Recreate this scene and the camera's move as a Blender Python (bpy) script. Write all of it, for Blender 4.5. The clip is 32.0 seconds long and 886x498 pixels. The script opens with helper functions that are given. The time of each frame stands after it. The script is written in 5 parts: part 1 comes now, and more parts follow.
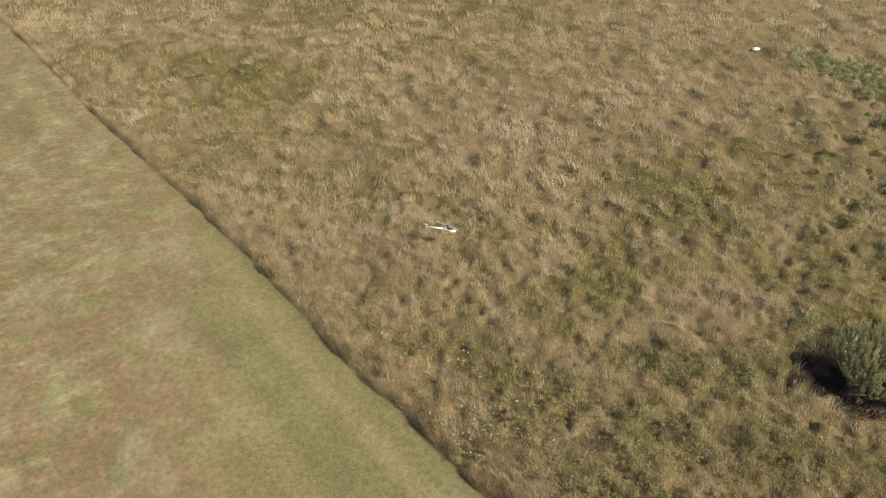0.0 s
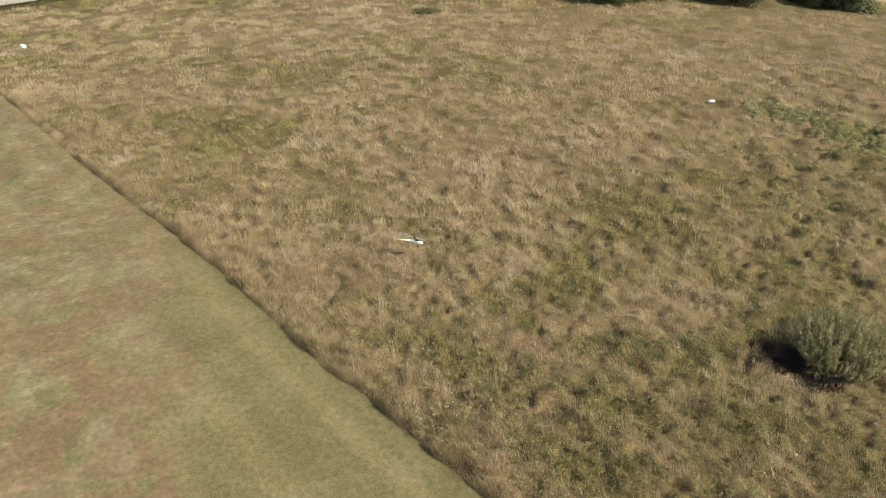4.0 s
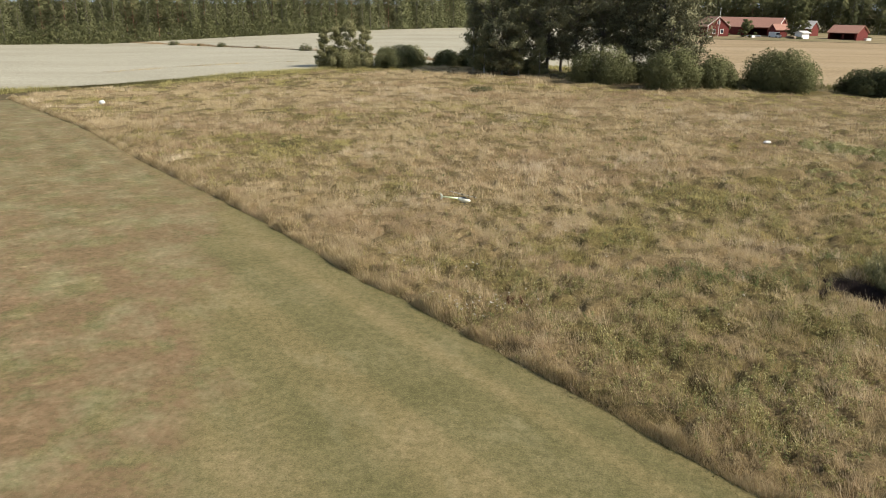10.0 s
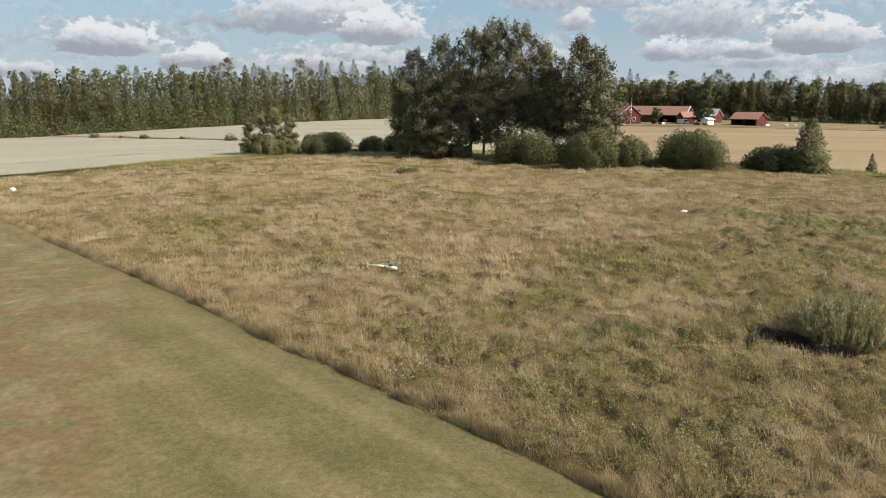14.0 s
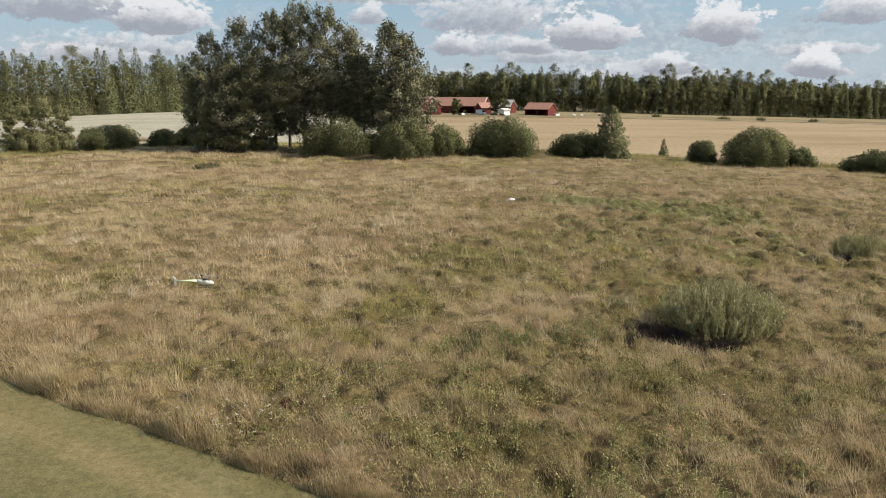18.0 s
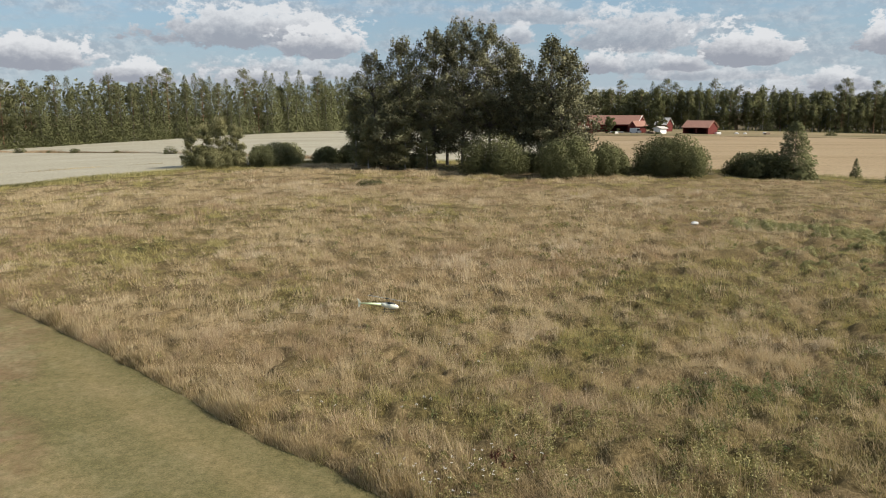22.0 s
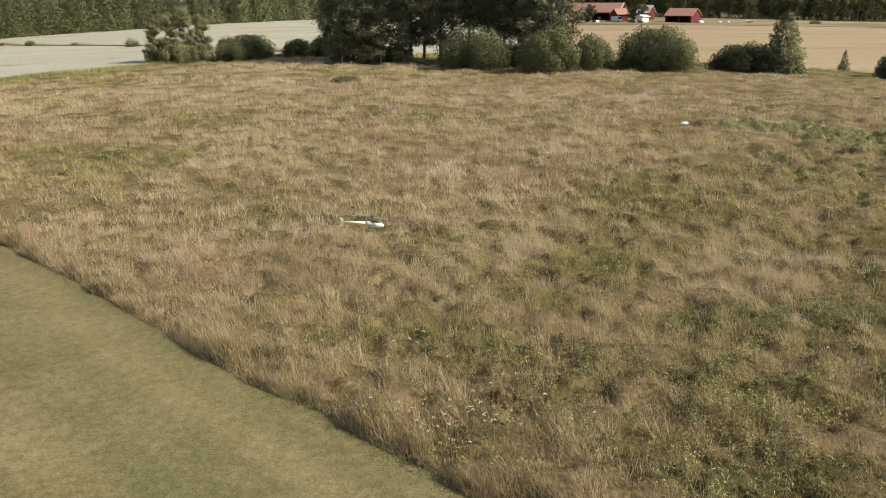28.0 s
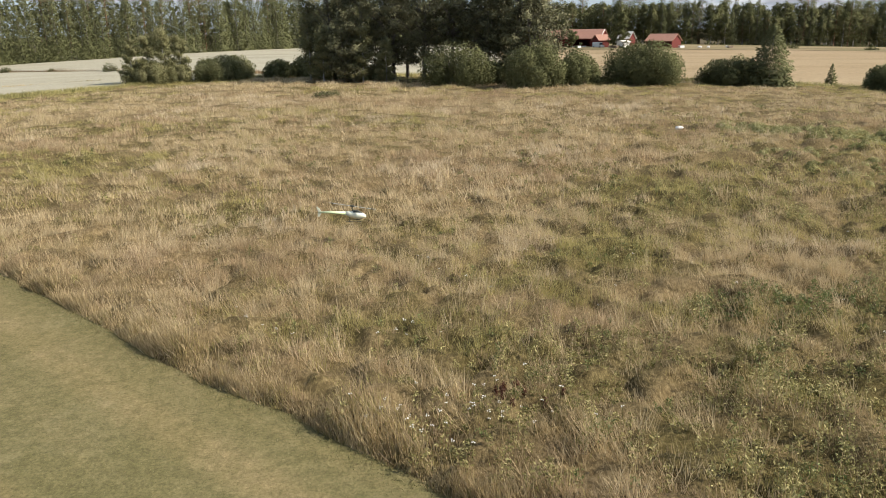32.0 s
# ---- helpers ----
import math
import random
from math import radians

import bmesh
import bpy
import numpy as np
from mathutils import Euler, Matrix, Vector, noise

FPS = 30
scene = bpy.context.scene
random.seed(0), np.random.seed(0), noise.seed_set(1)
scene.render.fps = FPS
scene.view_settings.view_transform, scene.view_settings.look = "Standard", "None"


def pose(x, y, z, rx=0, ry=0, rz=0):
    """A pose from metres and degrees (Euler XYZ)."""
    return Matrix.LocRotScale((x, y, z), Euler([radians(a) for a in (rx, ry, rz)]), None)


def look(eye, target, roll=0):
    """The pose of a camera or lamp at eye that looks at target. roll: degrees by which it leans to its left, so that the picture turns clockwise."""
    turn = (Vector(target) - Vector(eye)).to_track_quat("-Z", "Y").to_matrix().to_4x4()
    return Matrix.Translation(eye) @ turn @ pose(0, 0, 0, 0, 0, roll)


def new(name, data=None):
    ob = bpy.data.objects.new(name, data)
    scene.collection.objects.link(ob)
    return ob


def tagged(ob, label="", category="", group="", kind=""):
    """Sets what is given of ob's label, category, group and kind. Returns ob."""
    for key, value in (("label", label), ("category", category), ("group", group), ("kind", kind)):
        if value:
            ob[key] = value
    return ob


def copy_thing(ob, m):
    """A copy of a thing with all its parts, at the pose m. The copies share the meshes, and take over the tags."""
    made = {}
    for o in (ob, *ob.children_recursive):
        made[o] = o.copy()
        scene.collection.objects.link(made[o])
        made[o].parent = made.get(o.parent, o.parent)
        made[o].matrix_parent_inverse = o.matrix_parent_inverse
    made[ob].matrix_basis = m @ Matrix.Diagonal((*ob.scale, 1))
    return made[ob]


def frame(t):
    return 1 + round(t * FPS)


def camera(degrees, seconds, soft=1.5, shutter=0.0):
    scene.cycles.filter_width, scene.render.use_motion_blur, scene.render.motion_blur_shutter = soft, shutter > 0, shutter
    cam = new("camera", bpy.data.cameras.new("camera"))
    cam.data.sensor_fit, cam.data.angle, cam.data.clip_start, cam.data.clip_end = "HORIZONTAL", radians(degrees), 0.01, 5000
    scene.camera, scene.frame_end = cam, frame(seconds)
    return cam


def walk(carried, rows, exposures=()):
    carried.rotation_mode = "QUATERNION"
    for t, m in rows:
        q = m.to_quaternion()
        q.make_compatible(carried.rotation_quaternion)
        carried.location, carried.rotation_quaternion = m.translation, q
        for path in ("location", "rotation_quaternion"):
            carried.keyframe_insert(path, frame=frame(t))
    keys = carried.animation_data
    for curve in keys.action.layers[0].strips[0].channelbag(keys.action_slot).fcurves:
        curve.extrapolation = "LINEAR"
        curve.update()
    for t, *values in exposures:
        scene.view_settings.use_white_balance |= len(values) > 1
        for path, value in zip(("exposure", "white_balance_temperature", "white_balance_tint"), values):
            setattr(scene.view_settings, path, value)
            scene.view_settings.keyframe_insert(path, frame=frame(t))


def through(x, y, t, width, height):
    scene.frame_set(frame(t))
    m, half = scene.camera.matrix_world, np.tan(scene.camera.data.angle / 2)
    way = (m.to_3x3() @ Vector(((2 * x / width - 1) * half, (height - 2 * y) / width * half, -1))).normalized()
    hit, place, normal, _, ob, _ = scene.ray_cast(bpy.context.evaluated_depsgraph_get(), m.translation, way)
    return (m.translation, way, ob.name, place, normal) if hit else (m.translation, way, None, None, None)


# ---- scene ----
cam = camera(61.5, 32.0, soft=0.9)
PATH = [
    (0, (-1.757, 5.804, 17.810), (-2.283, 13.649, 11.631), 0.72),
    (0.5, (-1.455, 4.923, 17.326), (-1.891, 12.833, 11.224), 0.17),
    (1, (-1.269, 4.042, 16.876), (-1.677, 11.993, 10.825), -0.01),
    (1.5, (-1.156, 3.481, 16.574), (-1.599, 11.396, 10.479), 0.16),
    (2, (-1.087, 3.181, 16.116), (-1.583, 11.071, 9.993), 0.34),
    (2.5, (-0.831, 3.191, 16.090), (-1.381, 10.966, 9.826), -0.06),
    (3, (-0.700, 3.155, 15.915), (-1.205, 10.950, 9.672), -0.15),
    (3.5, (-0.676, 2.916, 15.573), (-1.229, 11.255, 10.081), -0.15),
    (5.5, (-0.534, 3.514, 13.103), (-0.464, 12.450, 8.615), -0.08),
    (6, (-0.515, 3.242, 12.353), (-1.143, 12.231, 8.018), -0.08),
    (6.5, (-0.528, 2.816, 11.838), (-1.605, 11.842, 7.671), 0.04),
    (7, (-0.457, 2.542, 11.379), (-1.660, 11.634, 7.394), -0.00),
    (7.5, (-0.389, 2.347, 10.946), (-1.472, 11.530, 7.139), -0.01),
    (8, (-0.378, 2.112, 10.696), (-1.475, 11.321, 6.957), -0.03),
    (8.5, (-0.352, 1.865, 10.234), (-1.454, 11.091, 6.536), 0.10),
    (9, (-0.426, 1.577, 9.481), (-1.461, 10.952, 6.157), 0.46),
    (9.5, (-0.465, 1.195, 8.823), (-1.870, 10.570, 5.640), 0.66),
    (10, (-0.365, 0.928, 8.063), (-1.555, 10.352, 4.936), 0.58),
    (10.5, (-0.318, 0.587, 7.378), (-1.576, 10.017, 4.298), 0.80),
    (11, (-0.263, 0.469, 7.088), (-1.672, 9.971, 4.309), 0.64),
    (11.5, (0.082, 0.726, 7.047), (-0.508, 10.450, 4.789), 0.05),
    (12, (0.178, 0.866, 7.093), (0.563, 10.639, 5.008), -0.11),
    (12.5, (0.134, 0.910, 7.107), (0.338, 10.703, 5.093), -0.00),
    (13, (0.047, 0.966, 7.135), (0.040, 10.766, 5.146), 0.05),
    (13.5, (-0.076, 1.057, 7.153), (-0.380, 10.857, 5.188), 0.09),
    (15.5, (-0.749, 2.585, 7.063), (-0.984, 12.377, 5.049), 0.46),
    (16, (-0.819, 3.307, 7.022), (-0.597, 13.097, 4.996), 0.37),
    (16.5, (-0.867, 3.784, 7.019), (0.400, 13.479, 4.921), 0.20),
    (17, (-0.973, 4.255, 6.911), (0.738, 13.884, 4.826), 0.13),
    (17.5, (-1.021, 4.699, 6.776), (1.182, 14.232, 4.708), -0.03),
    (18, (-1.108, 5.238, 6.641), (1.169, 14.756, 4.585), 0.06),
    (18.5, (-1.095, 5.757, 6.541), (1.044, 15.313, 4.514), -0.16),
    (19, (-1.257, 6.228, 6.460), (0.591, 15.856, 4.486), -0.09),
    (19.5, (-1.486, 6.656, 6.380), (-0.122, 16.374, 4.460), -0.06),
    (20, (-1.770, 6.954, 6.360), (-0.723, 16.719, 4.477), 0.04),
    (20.5, (-2.008, 7.212, 6.385), (-1.194, 17.003, 4.522), -0.03),
    (21, (-2.180, 7.404, 6.398), (-1.646, 17.217, 4.548), -0.15),
    (21.5, (-2.312, 7.559, 6.402), (-1.888, 17.381, 4.575), -0.20),
    (22, (-2.384, 7.643, 6.415), (-1.967, 17.470, 4.609), -0.30),
    (22.5, (-2.437, 7.668, 6.397), (-2.001, 17.498, 4.611), -0.45),
    (23, (-2.489, 7.758, 6.354), (-2.216, 17.549, 4.337), -0.39),
    (23.5, (-2.571, 7.990, 6.279), (-2.356, 17.587, 3.478), -0.10),
    (24, (-2.557, 8.225, 6.233), (-2.211, 17.727, 3.138), -0.10),
    (24.5, (-2.534, 8.394, 6.257), (-1.849, 17.867, 3.126), -0.28),
    (25, (-2.541, 8.508, 6.283), (-1.800, 17.976, 3.153), -0.38),
    (25.5, (-2.563, 8.576, 6.299), (-1.869, 18.050, 3.176), -0.32),
    (27.5, (-2.569, 8.849, 6.625), (-1.811, 18.309, 3.472), -0.46),
    (28, (-2.634, 9.029, 6.736), (-1.929, 18.480, 3.547), -0.41),
    (28.5, (-2.691, 9.205, 6.655), (-1.995, 18.651, 3.449), -0.39),
    (29, (-2.713, 9.433, 6.393), (-2.007, 18.875, 3.178), -0.42),
    (29.5, (-2.727, 9.898, 6.108), (-2.022, 19.320, 2.834), -0.46),
    (30, (-2.744, 10.352, 5.900), (-2.172, 19.771, 2.590), -0.48),
    (30.5, (-2.767, 10.682, 5.561), (-2.316, 20.134, 2.325), -0.34),
    (31, (-2.748, 10.758, 5.360), (-2.249, 20.219, 2.161), -0.36),
    (31.5, (-2.691, 10.753, 5.258), (-2.029, 20.281, 2.296), -0.59),
    (32, (-2.635, 10.726, 5.207), (-1.711, 20.279, 2.398), -0.76),
]
walk(cam, [(t, look(eye, target, roll)) for t, eye, target, roll in PATH],
     exposures=[(0, 0.52), (7, 0.45), (10, 0.38), (12, 0.29), (19, 0.31), (22, 0.22), (22.8, 0.24), (24, 0.36), (28, 0.37), (30.5, 0.35), (32, 0.47)])

# ---- daylight ----
SUN_AZ = math.atan2(0.92, -0.32)          # from north (+y) towards +x
SUN_EL = radians(38)
world = bpy.data.worlds.new("sky")
scene.world = world
world.use_nodes = True
wn, wl = world.node_tree.nodes, world.node_tree.links
wn.clear()
sky = wn.new("ShaderNodeTexSky")
sky.sky_type, sky.sun_disc = "NISHITA", False
sky.sun_elevation, sky.sun_rotation = SUN_EL, SUN_AZ
sky.air_density, sky.dust_density, sky.ozone_density = 1.0, 1.2, 1.0
bg = wn.new("ShaderNodeBackground")
bg.inputs["Strength"].default_value = 0.11
wout = wn.new("ShaderNodeOutputWorld")


def wmath(op, a, b=None, clamp=False):
    n = wn.new("ShaderNodeMath")
    n.operation, n.use_clamp = op, clamp
    for i, v in enumerate((a, b)):
        if v is None:
            continue
        if isinstance(v, (int, float)):
            n.inputs[i].default_value = v
        else:
            wl.new(v, n.inputs[i])
    return n.outputs[0]


# Fair-weather cumulus: thin layered noise all over, and single heaps low over the woods.
tc = wn.new("ShaderNodeTexCoord")
sep = wn.new("ShaderNodeSeparateXYZ")
wl.new(tc.outputs["Generated"], sep.inputs[0])
azi = wmath("MULTIPLY", wmath("ARCTAN2", sep.outputs["X"], sep.outputs["Y"]), 57.2958)
ele = wmath("MULTIPLY", wmath("ARCSINE", sep.outputs["Z"]), 57.2958)
dome = wn.new("ShaderNodeCombineXYZ")
wl.new(azi, dome.inputs["X"])
wl.new(ele, dome.inputs["Y"])


def wnoise(scale, stretch, detail, rough, shift=0.0):
    mv = wn.new("ShaderNodeVectorMath")
    mv.operation = "MULTIPLY"
    wl.new(dome.outputs[0], mv.inputs[0])
    mv.inputs[1].default_value = (1.0, stretch, 1.0)
    ad = wn.new("ShaderNodeVectorMath")
    ad.operation = "ADD"
    wl.new(mv.outputs[0], ad.inputs[0])
    ad.inputs[1].default_value = (shift, shift * 0.7, shift * 1.3)
    n = wn.new("ShaderNodeTexNoise")
    n.inputs["Scale"].default_value, n.inputs["Detail"].default_value, n.inputs["Roughness"].default_value = scale, detail, rough
    wl.new(ad.outputs[0], n.inputs["Vector"])
    return n.outputs["Fac"]


def wrange(v, a, b, c=0.0, d=1.0):
    n = wn.new("ShaderNodeMapRange")
    n.interpolation_type = "SMOOTHSTEP"
    for key, val in zip(("From Min", "From Max", "To Min", "To Max"), (a, b, c, d)):
        n.inputs[key].default_value = val
    wl.new(v, n.inputs["Value"])
    return n.outputs[0]


def wmix(fac, a, b):
    n = wn.new("ShaderNodeMix")
    n.data_type = "RGBA"
    for key, v in (("Factor", fac), ("A", a), ("B", b)):
        if isinstance(v, tuple):
            n.inputs[key].default_value = (*v, 1)
        elif isinstance(v, float):
            n.inputs[key].default_value = v
        else:
            wl.new(v, n.inputs[key])
    return n.outputs["Result"]


WHITE, GREY = (5.9, 6.0, 6.15), (2.6, 2.78, 3.2)
billow = wnoise(0.55, 1.7, 7.0, 0.58, 4.0)
fluff = wnoise(1.5, 1.3, 6.0, 0.6, 9.0)
veil = wnoise(0.16, 3.2, 6.0, 0.6, 21.0)
haze = wrange(ele, 0.0, 14.0, 0.85, 0.0)
colour = wmix(haze, sky.outputs[0], wmix(wrange(ele, 0.0, 8.0), (3.45, 4.2, 4.95), (1.7, 2.8, 3.95)))
colour = wmix(wmath("MULTIPLY", wrange(veil, 0.42, 0.66), 0.70), colour, wmix(wrange(fluff, 0.38, 0.66), (2.9, 3.3, 3.8), (4.6, 4.85, 5.1)))
CLOUDS = [  # azimuth, elevation of the flat base, half width, height, in degrees, whiteness
    (-9.3, 2.7, 6.5, 1.5, 0.35), (-11.4, 2.2, 5.0, 1.2, 0.5), (17.1, 3.0, 4.4, 1.5, 0.45), (28.0, 0.9, 6.0, 1.3, 0.4), (21.5, 2.3, 6.0, 0.9, 0.2), (5.0, 2.6, 5.5, 1.2, 0.3), (-31.0, 1.6, 4.5, 0.9, 0.4), (40.0, 2.6, 4.0, 0.7, 0.3),
    (9.0, 6.6, 7.0, 1.4, 0.2), (-11.1, 5.3, 7.6, 2.5, 0.75), (-6.4, 4.5, 3.4, 1.9, 0.9), (16.9, 4.8, 5.6, 2.6, 0.45), (-25.6, 3.4, 3.6, 1.9, 1.0), (-19.4, 2.4, 2.6, 1.4, 1.0), (23.8, 3.7, 3.5, 2.1, 1.0), (14.4, 3.1, 1.9, 1.3, 0.8), (20.2, 3.1, 1.8, 1.1, 0.7),
    (29.9, 1.6, 2.4, 1.3, 0.75), (33.3, 4.0, 2.6, 2.2, 1.0), (39.4, 1.4, 1.8, 1.4, 1.0), (41.6, 4.8, 2.8, 1.9, 0.8), (8.1, 5.2, 1.7, 1.2, 0.6), (52.0, 4.2, 4.0, 2.2, 0.9), (-39.0, 4.6, 4.0, 2.2, 0.9)]
for ca, ce, cw, ch, cb in CLOUDS:
    nx = wmath("DIVIDE", wmath("SUBTRACT", azi, ca), cw)
    ny = wmath("DIVIDE", wmath("SUBTRACT", ele, ce), ch)
    low = wmath("MULTIPLY", wmath("MINIMUM", ny, 0.0), 3.6)
    ny2 = wmath("ADD", wmath("MAXIMUM", ny, 0.0), low)
    rr = wmath("SQRT", wmath("ADD", wmath("MULTIPLY", nx, nx), wmath("MULTIPLY", ny2, ny2)))
    body = wmath("ADD", wmath("SUBTRACT", 0.98 + 0.14 * cb, rr), wmath("MULTIPLY", wmath("SUBTRACT", billow, 0.5), 1.9))
    body = wmath("ADD", body, wmath("MULTIPLY", wmath("SUBTRACT", fluff, 0.5), 1.0))
    alpha = wmath("MULTIPLY", wrange(body, 0.0, 0.46 - 0.22 * cb), 0.62 + 0.37 * cb)
    lit = wmath("ADD", wmath("MULTIPLY", wmath("SUBTRACT", ny, 0.22), 1.5 * cb + 0.3), wmath("MULTIPLY", wmath("SUBTRACT", fluff, 0.46), 1.9))
    lit = wmath("ADD", lit, wmath("MULTIPLY", wmath("SUBTRACT", 0.55, body), 0.45))
    lit = wmath("ADD", lit, wmath("MULTIPLY", nx, 0.22))
    colour = wmix(alpha, colour, wmix(wrange(lit, -0.55, 1.02), GREY, WHITE))
wl.new(colour, bg.inputs["Color"])
wl.new(bg.outputs[0], wout.inputs[0])

sun_lamp = bpy.data.lights.new("sun", "SUN")
sun_lamp.energy, sun_lamp.angle, sun_lamp.color = 5.0, radians(0.5), (1.0, 0.93, 0.82)
sun = new("sun", sun_lamp)
to_sun = Vector((math.sin(SUN_AZ) * math.cos(SUN_EL), math.cos(SUN_AZ) * math.cos(SUN_EL), math.sin(SUN_EL)))
sun.matrix_world = look(to_sun * 100, (0, 0, 0))


# ---- materials ----
def material(name, base, rough=0.8, spec=0.3, metal=0.0):
    m = bpy.data.materials.new(name)
    m.use_nodes = True
    b = m.node_tree.nodes["Principled BSDF"]
    b.inputs["Base Color"].default_value = (*base, 1)
    b.inputs["Roughness"].default_value = rough
    b.inputs["Specular IOR Level"].default_value = spec
    b.inputs["Metallic"].default_value = metal
    return m


def ramp_node(m, stops):
    r = m.node_tree.nodes.new("ShaderNodeValToRGB")
    e = r.color_ramp.elements
    while len(e) < len(stops):
        e.new(0.5)
    for el, (p, c) in zip(e, stops):
        el.position, el.color = p, (*c, 1)
    return r


def noise_node(m, scale, detail=4.0, rough=0.55, vector=None, dist=0.0):
    n = m.node_tree.nodes.new("ShaderNodeTexNoise")
    n.inputs["Scale"].default_value, n.inputs["Detail"].default_value = scale, detail
    n.inputs["Roughness"].default_value, n.inputs["Distortion"].default_value = rough, dist
    if vector:
        m.node_tree.links.new(vector, n.inputs["Vector"])
    return n.outputs["Fac"]


def position(m, scale=(1, 1, 1), turn=0.0):
    g = m.node_tree.nodes.new("ShaderNodeNewGeometry")
    v = m.node_tree.nodes.new("ShaderNodeMapping")
    v.vector_type = "TEXTURE"
    v.inputs["Scale"].default_value, v.inputs["Rotation"].default_value = tuple(1 / s for s in scale), (0, 0, turn)
    m.node_tree.links.new(g.outputs["Position"], v.inputs["Vector"])
    return v.outputs[0]


def mixed(m, fac, a, b, blend="MIX"):
    n = m.node_tree.nodes.new("ShaderNodeMix")
    n.data_type, n.blend_type = "RGBA", blend
    for key, v in (("Factor", fac), ("A", a), ("B", b)):
        if isinstance(v, (int, float)):
            n.inputs[key].default_value = v
        elif isinstance(v, tuple):
            n.inputs[key].default_value = (*v, 1)
        else:
            m.node_tree.links.new(v, n.inputs[key])
    return n.outputs["Result"]


def bump(m, height, strength=0.4, distance=0.02):
    n = m.node_tree.nodes.new("ShaderNodeBump")
    n.inputs["Strength"].default_value, n.inputs["Distance"].default_value = strength, distance
    m.node_tree.links.new(height, n.inputs["Height"])
    m.node_tree.links.new(n.outputs[0], m.node_tree.nodes["Principled BSDF"].inputs["Normal"])


def paint(m, colour):
    m.node_tree.links.new(colour, m.node_tree.nodes["Principled BSDF"].inputs["Base Color"])
    return m


def leafy(name, stops, rough=0.6, spec=0.25, through=0.25, vary=0.40):
    """Leaves or blades: each its own tone, drifting over the ground, with some light through them."""
    m = material(name, stops[0][1], rough, spec)
    nt = m.node_tree
    g = nt.nodes.new("ShaderNodeNewGeometry")
    r = ramp_node(m, stops)
    tone = nt.nodes.new("ShaderNodeAttribute")
    tone.attribute_name = "tone"
    drift_n = noise_node(m, 0.45, 3.0, 0.6, position(m))

    def weigh(v, k, plus):
        n = nt.nodes.new("ShaderNodeMath")
        n.operation = "MULTIPLY_ADD"
        nt.links.new(v, n.inputs[0])
        n.inputs[1].default_value = k
        if isinstance(plus, float):
            n.inputs[2].default_value = plus
        else:
            nt.links.new(plus, n.inputs[2])
        return n.outputs[0]

    nt.links.new(weigh(g.outputs["Random Per Island"], vary, weigh(tone.outputs["Fac"], 1.0 - vary, weigh(drift_n, 0.5, -0.25))), r.inputs[0])
    paint(m, r.outputs[0])
    if through:
        b = nt.nodes["Principled BSDF"]
        t = nt.nodes.new("ShaderNodeBsdfTranslucent")
        nt.links.new(r.outputs[0], t.inputs["Color"])
        mx = nt.nodes.new("ShaderNodeMixShader")
        mx.inputs[0].default_value = through
        nt.links.new(b.outputs[0], mx.inputs[1])
        nt.links.new(t.outputs[0], mx.inputs[2])
        nt.links.new(mx.outputs[0], nt.nodes["Material Output"].inputs[0])
    return m


MAT = {}
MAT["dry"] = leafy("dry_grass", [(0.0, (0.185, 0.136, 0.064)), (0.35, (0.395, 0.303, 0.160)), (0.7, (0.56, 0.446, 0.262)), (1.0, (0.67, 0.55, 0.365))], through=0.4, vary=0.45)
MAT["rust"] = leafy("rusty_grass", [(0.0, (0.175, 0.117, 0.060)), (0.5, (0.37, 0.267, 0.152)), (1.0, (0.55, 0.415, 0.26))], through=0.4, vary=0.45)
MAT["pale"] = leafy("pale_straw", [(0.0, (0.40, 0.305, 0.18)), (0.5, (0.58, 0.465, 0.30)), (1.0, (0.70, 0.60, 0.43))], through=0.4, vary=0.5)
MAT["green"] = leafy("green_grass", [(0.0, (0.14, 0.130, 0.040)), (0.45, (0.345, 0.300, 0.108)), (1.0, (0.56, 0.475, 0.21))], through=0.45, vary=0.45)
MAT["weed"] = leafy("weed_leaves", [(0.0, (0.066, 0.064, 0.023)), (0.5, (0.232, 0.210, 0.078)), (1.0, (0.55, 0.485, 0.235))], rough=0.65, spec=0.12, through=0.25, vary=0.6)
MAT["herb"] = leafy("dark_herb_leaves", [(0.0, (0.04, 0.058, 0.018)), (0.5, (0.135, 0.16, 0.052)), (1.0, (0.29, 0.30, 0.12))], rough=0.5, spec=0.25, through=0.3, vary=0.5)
MAT["turf"] = leafy("mown_blades", [(0.0, (0.122, 0.119, 0.048)), (0.5, (0.213, 0.195, 0.090)), (1.0, (0.33, 0.287, 0.155))], rough=0.8, spec=0.1, through=0.3)
MAT["dry_turf"] = leafy("dry_mown_blades", [(0.0, (0.150, 0.108, 0.054)), (0.5, (0.232, 0.175, 0.096)), (1.0, (0.37, 0.30, 0.185))], rough=0.85, spec=0.08, through=0.3)
MAT["fresh"] = leafy("fresh_grass", [(0.0, (0.125, 0.125, 0.045)), (0.5, (0.29, 0.28, 0.115)), (1.0, (0.50, 0.47, 0.245))], through=0.35, vary=0.45)
MAT["dock"] = leafy("dock_seed", [(0.0, (0.07, 0.028, 0.016)), (1.0, (0.17, 0.075, 0.04))])
# near-black: the shadow at the willows' feet put into the twigs' colour
MAT["shade_twig"] = leafy("shade_twigs", [(0.0, (0.022, 0.018, 0.018)), (1.0, (0.06, 0.045, 0.04))], rough=0.9, spec=0.05, through=0.0)
MAT["petal"] = material("white_petals", (0.62, 0.61, 0.55), 0.7)
MAT["plastic"] = material("white_plastic", (0.6, 0.6, 0.58), 0.6)
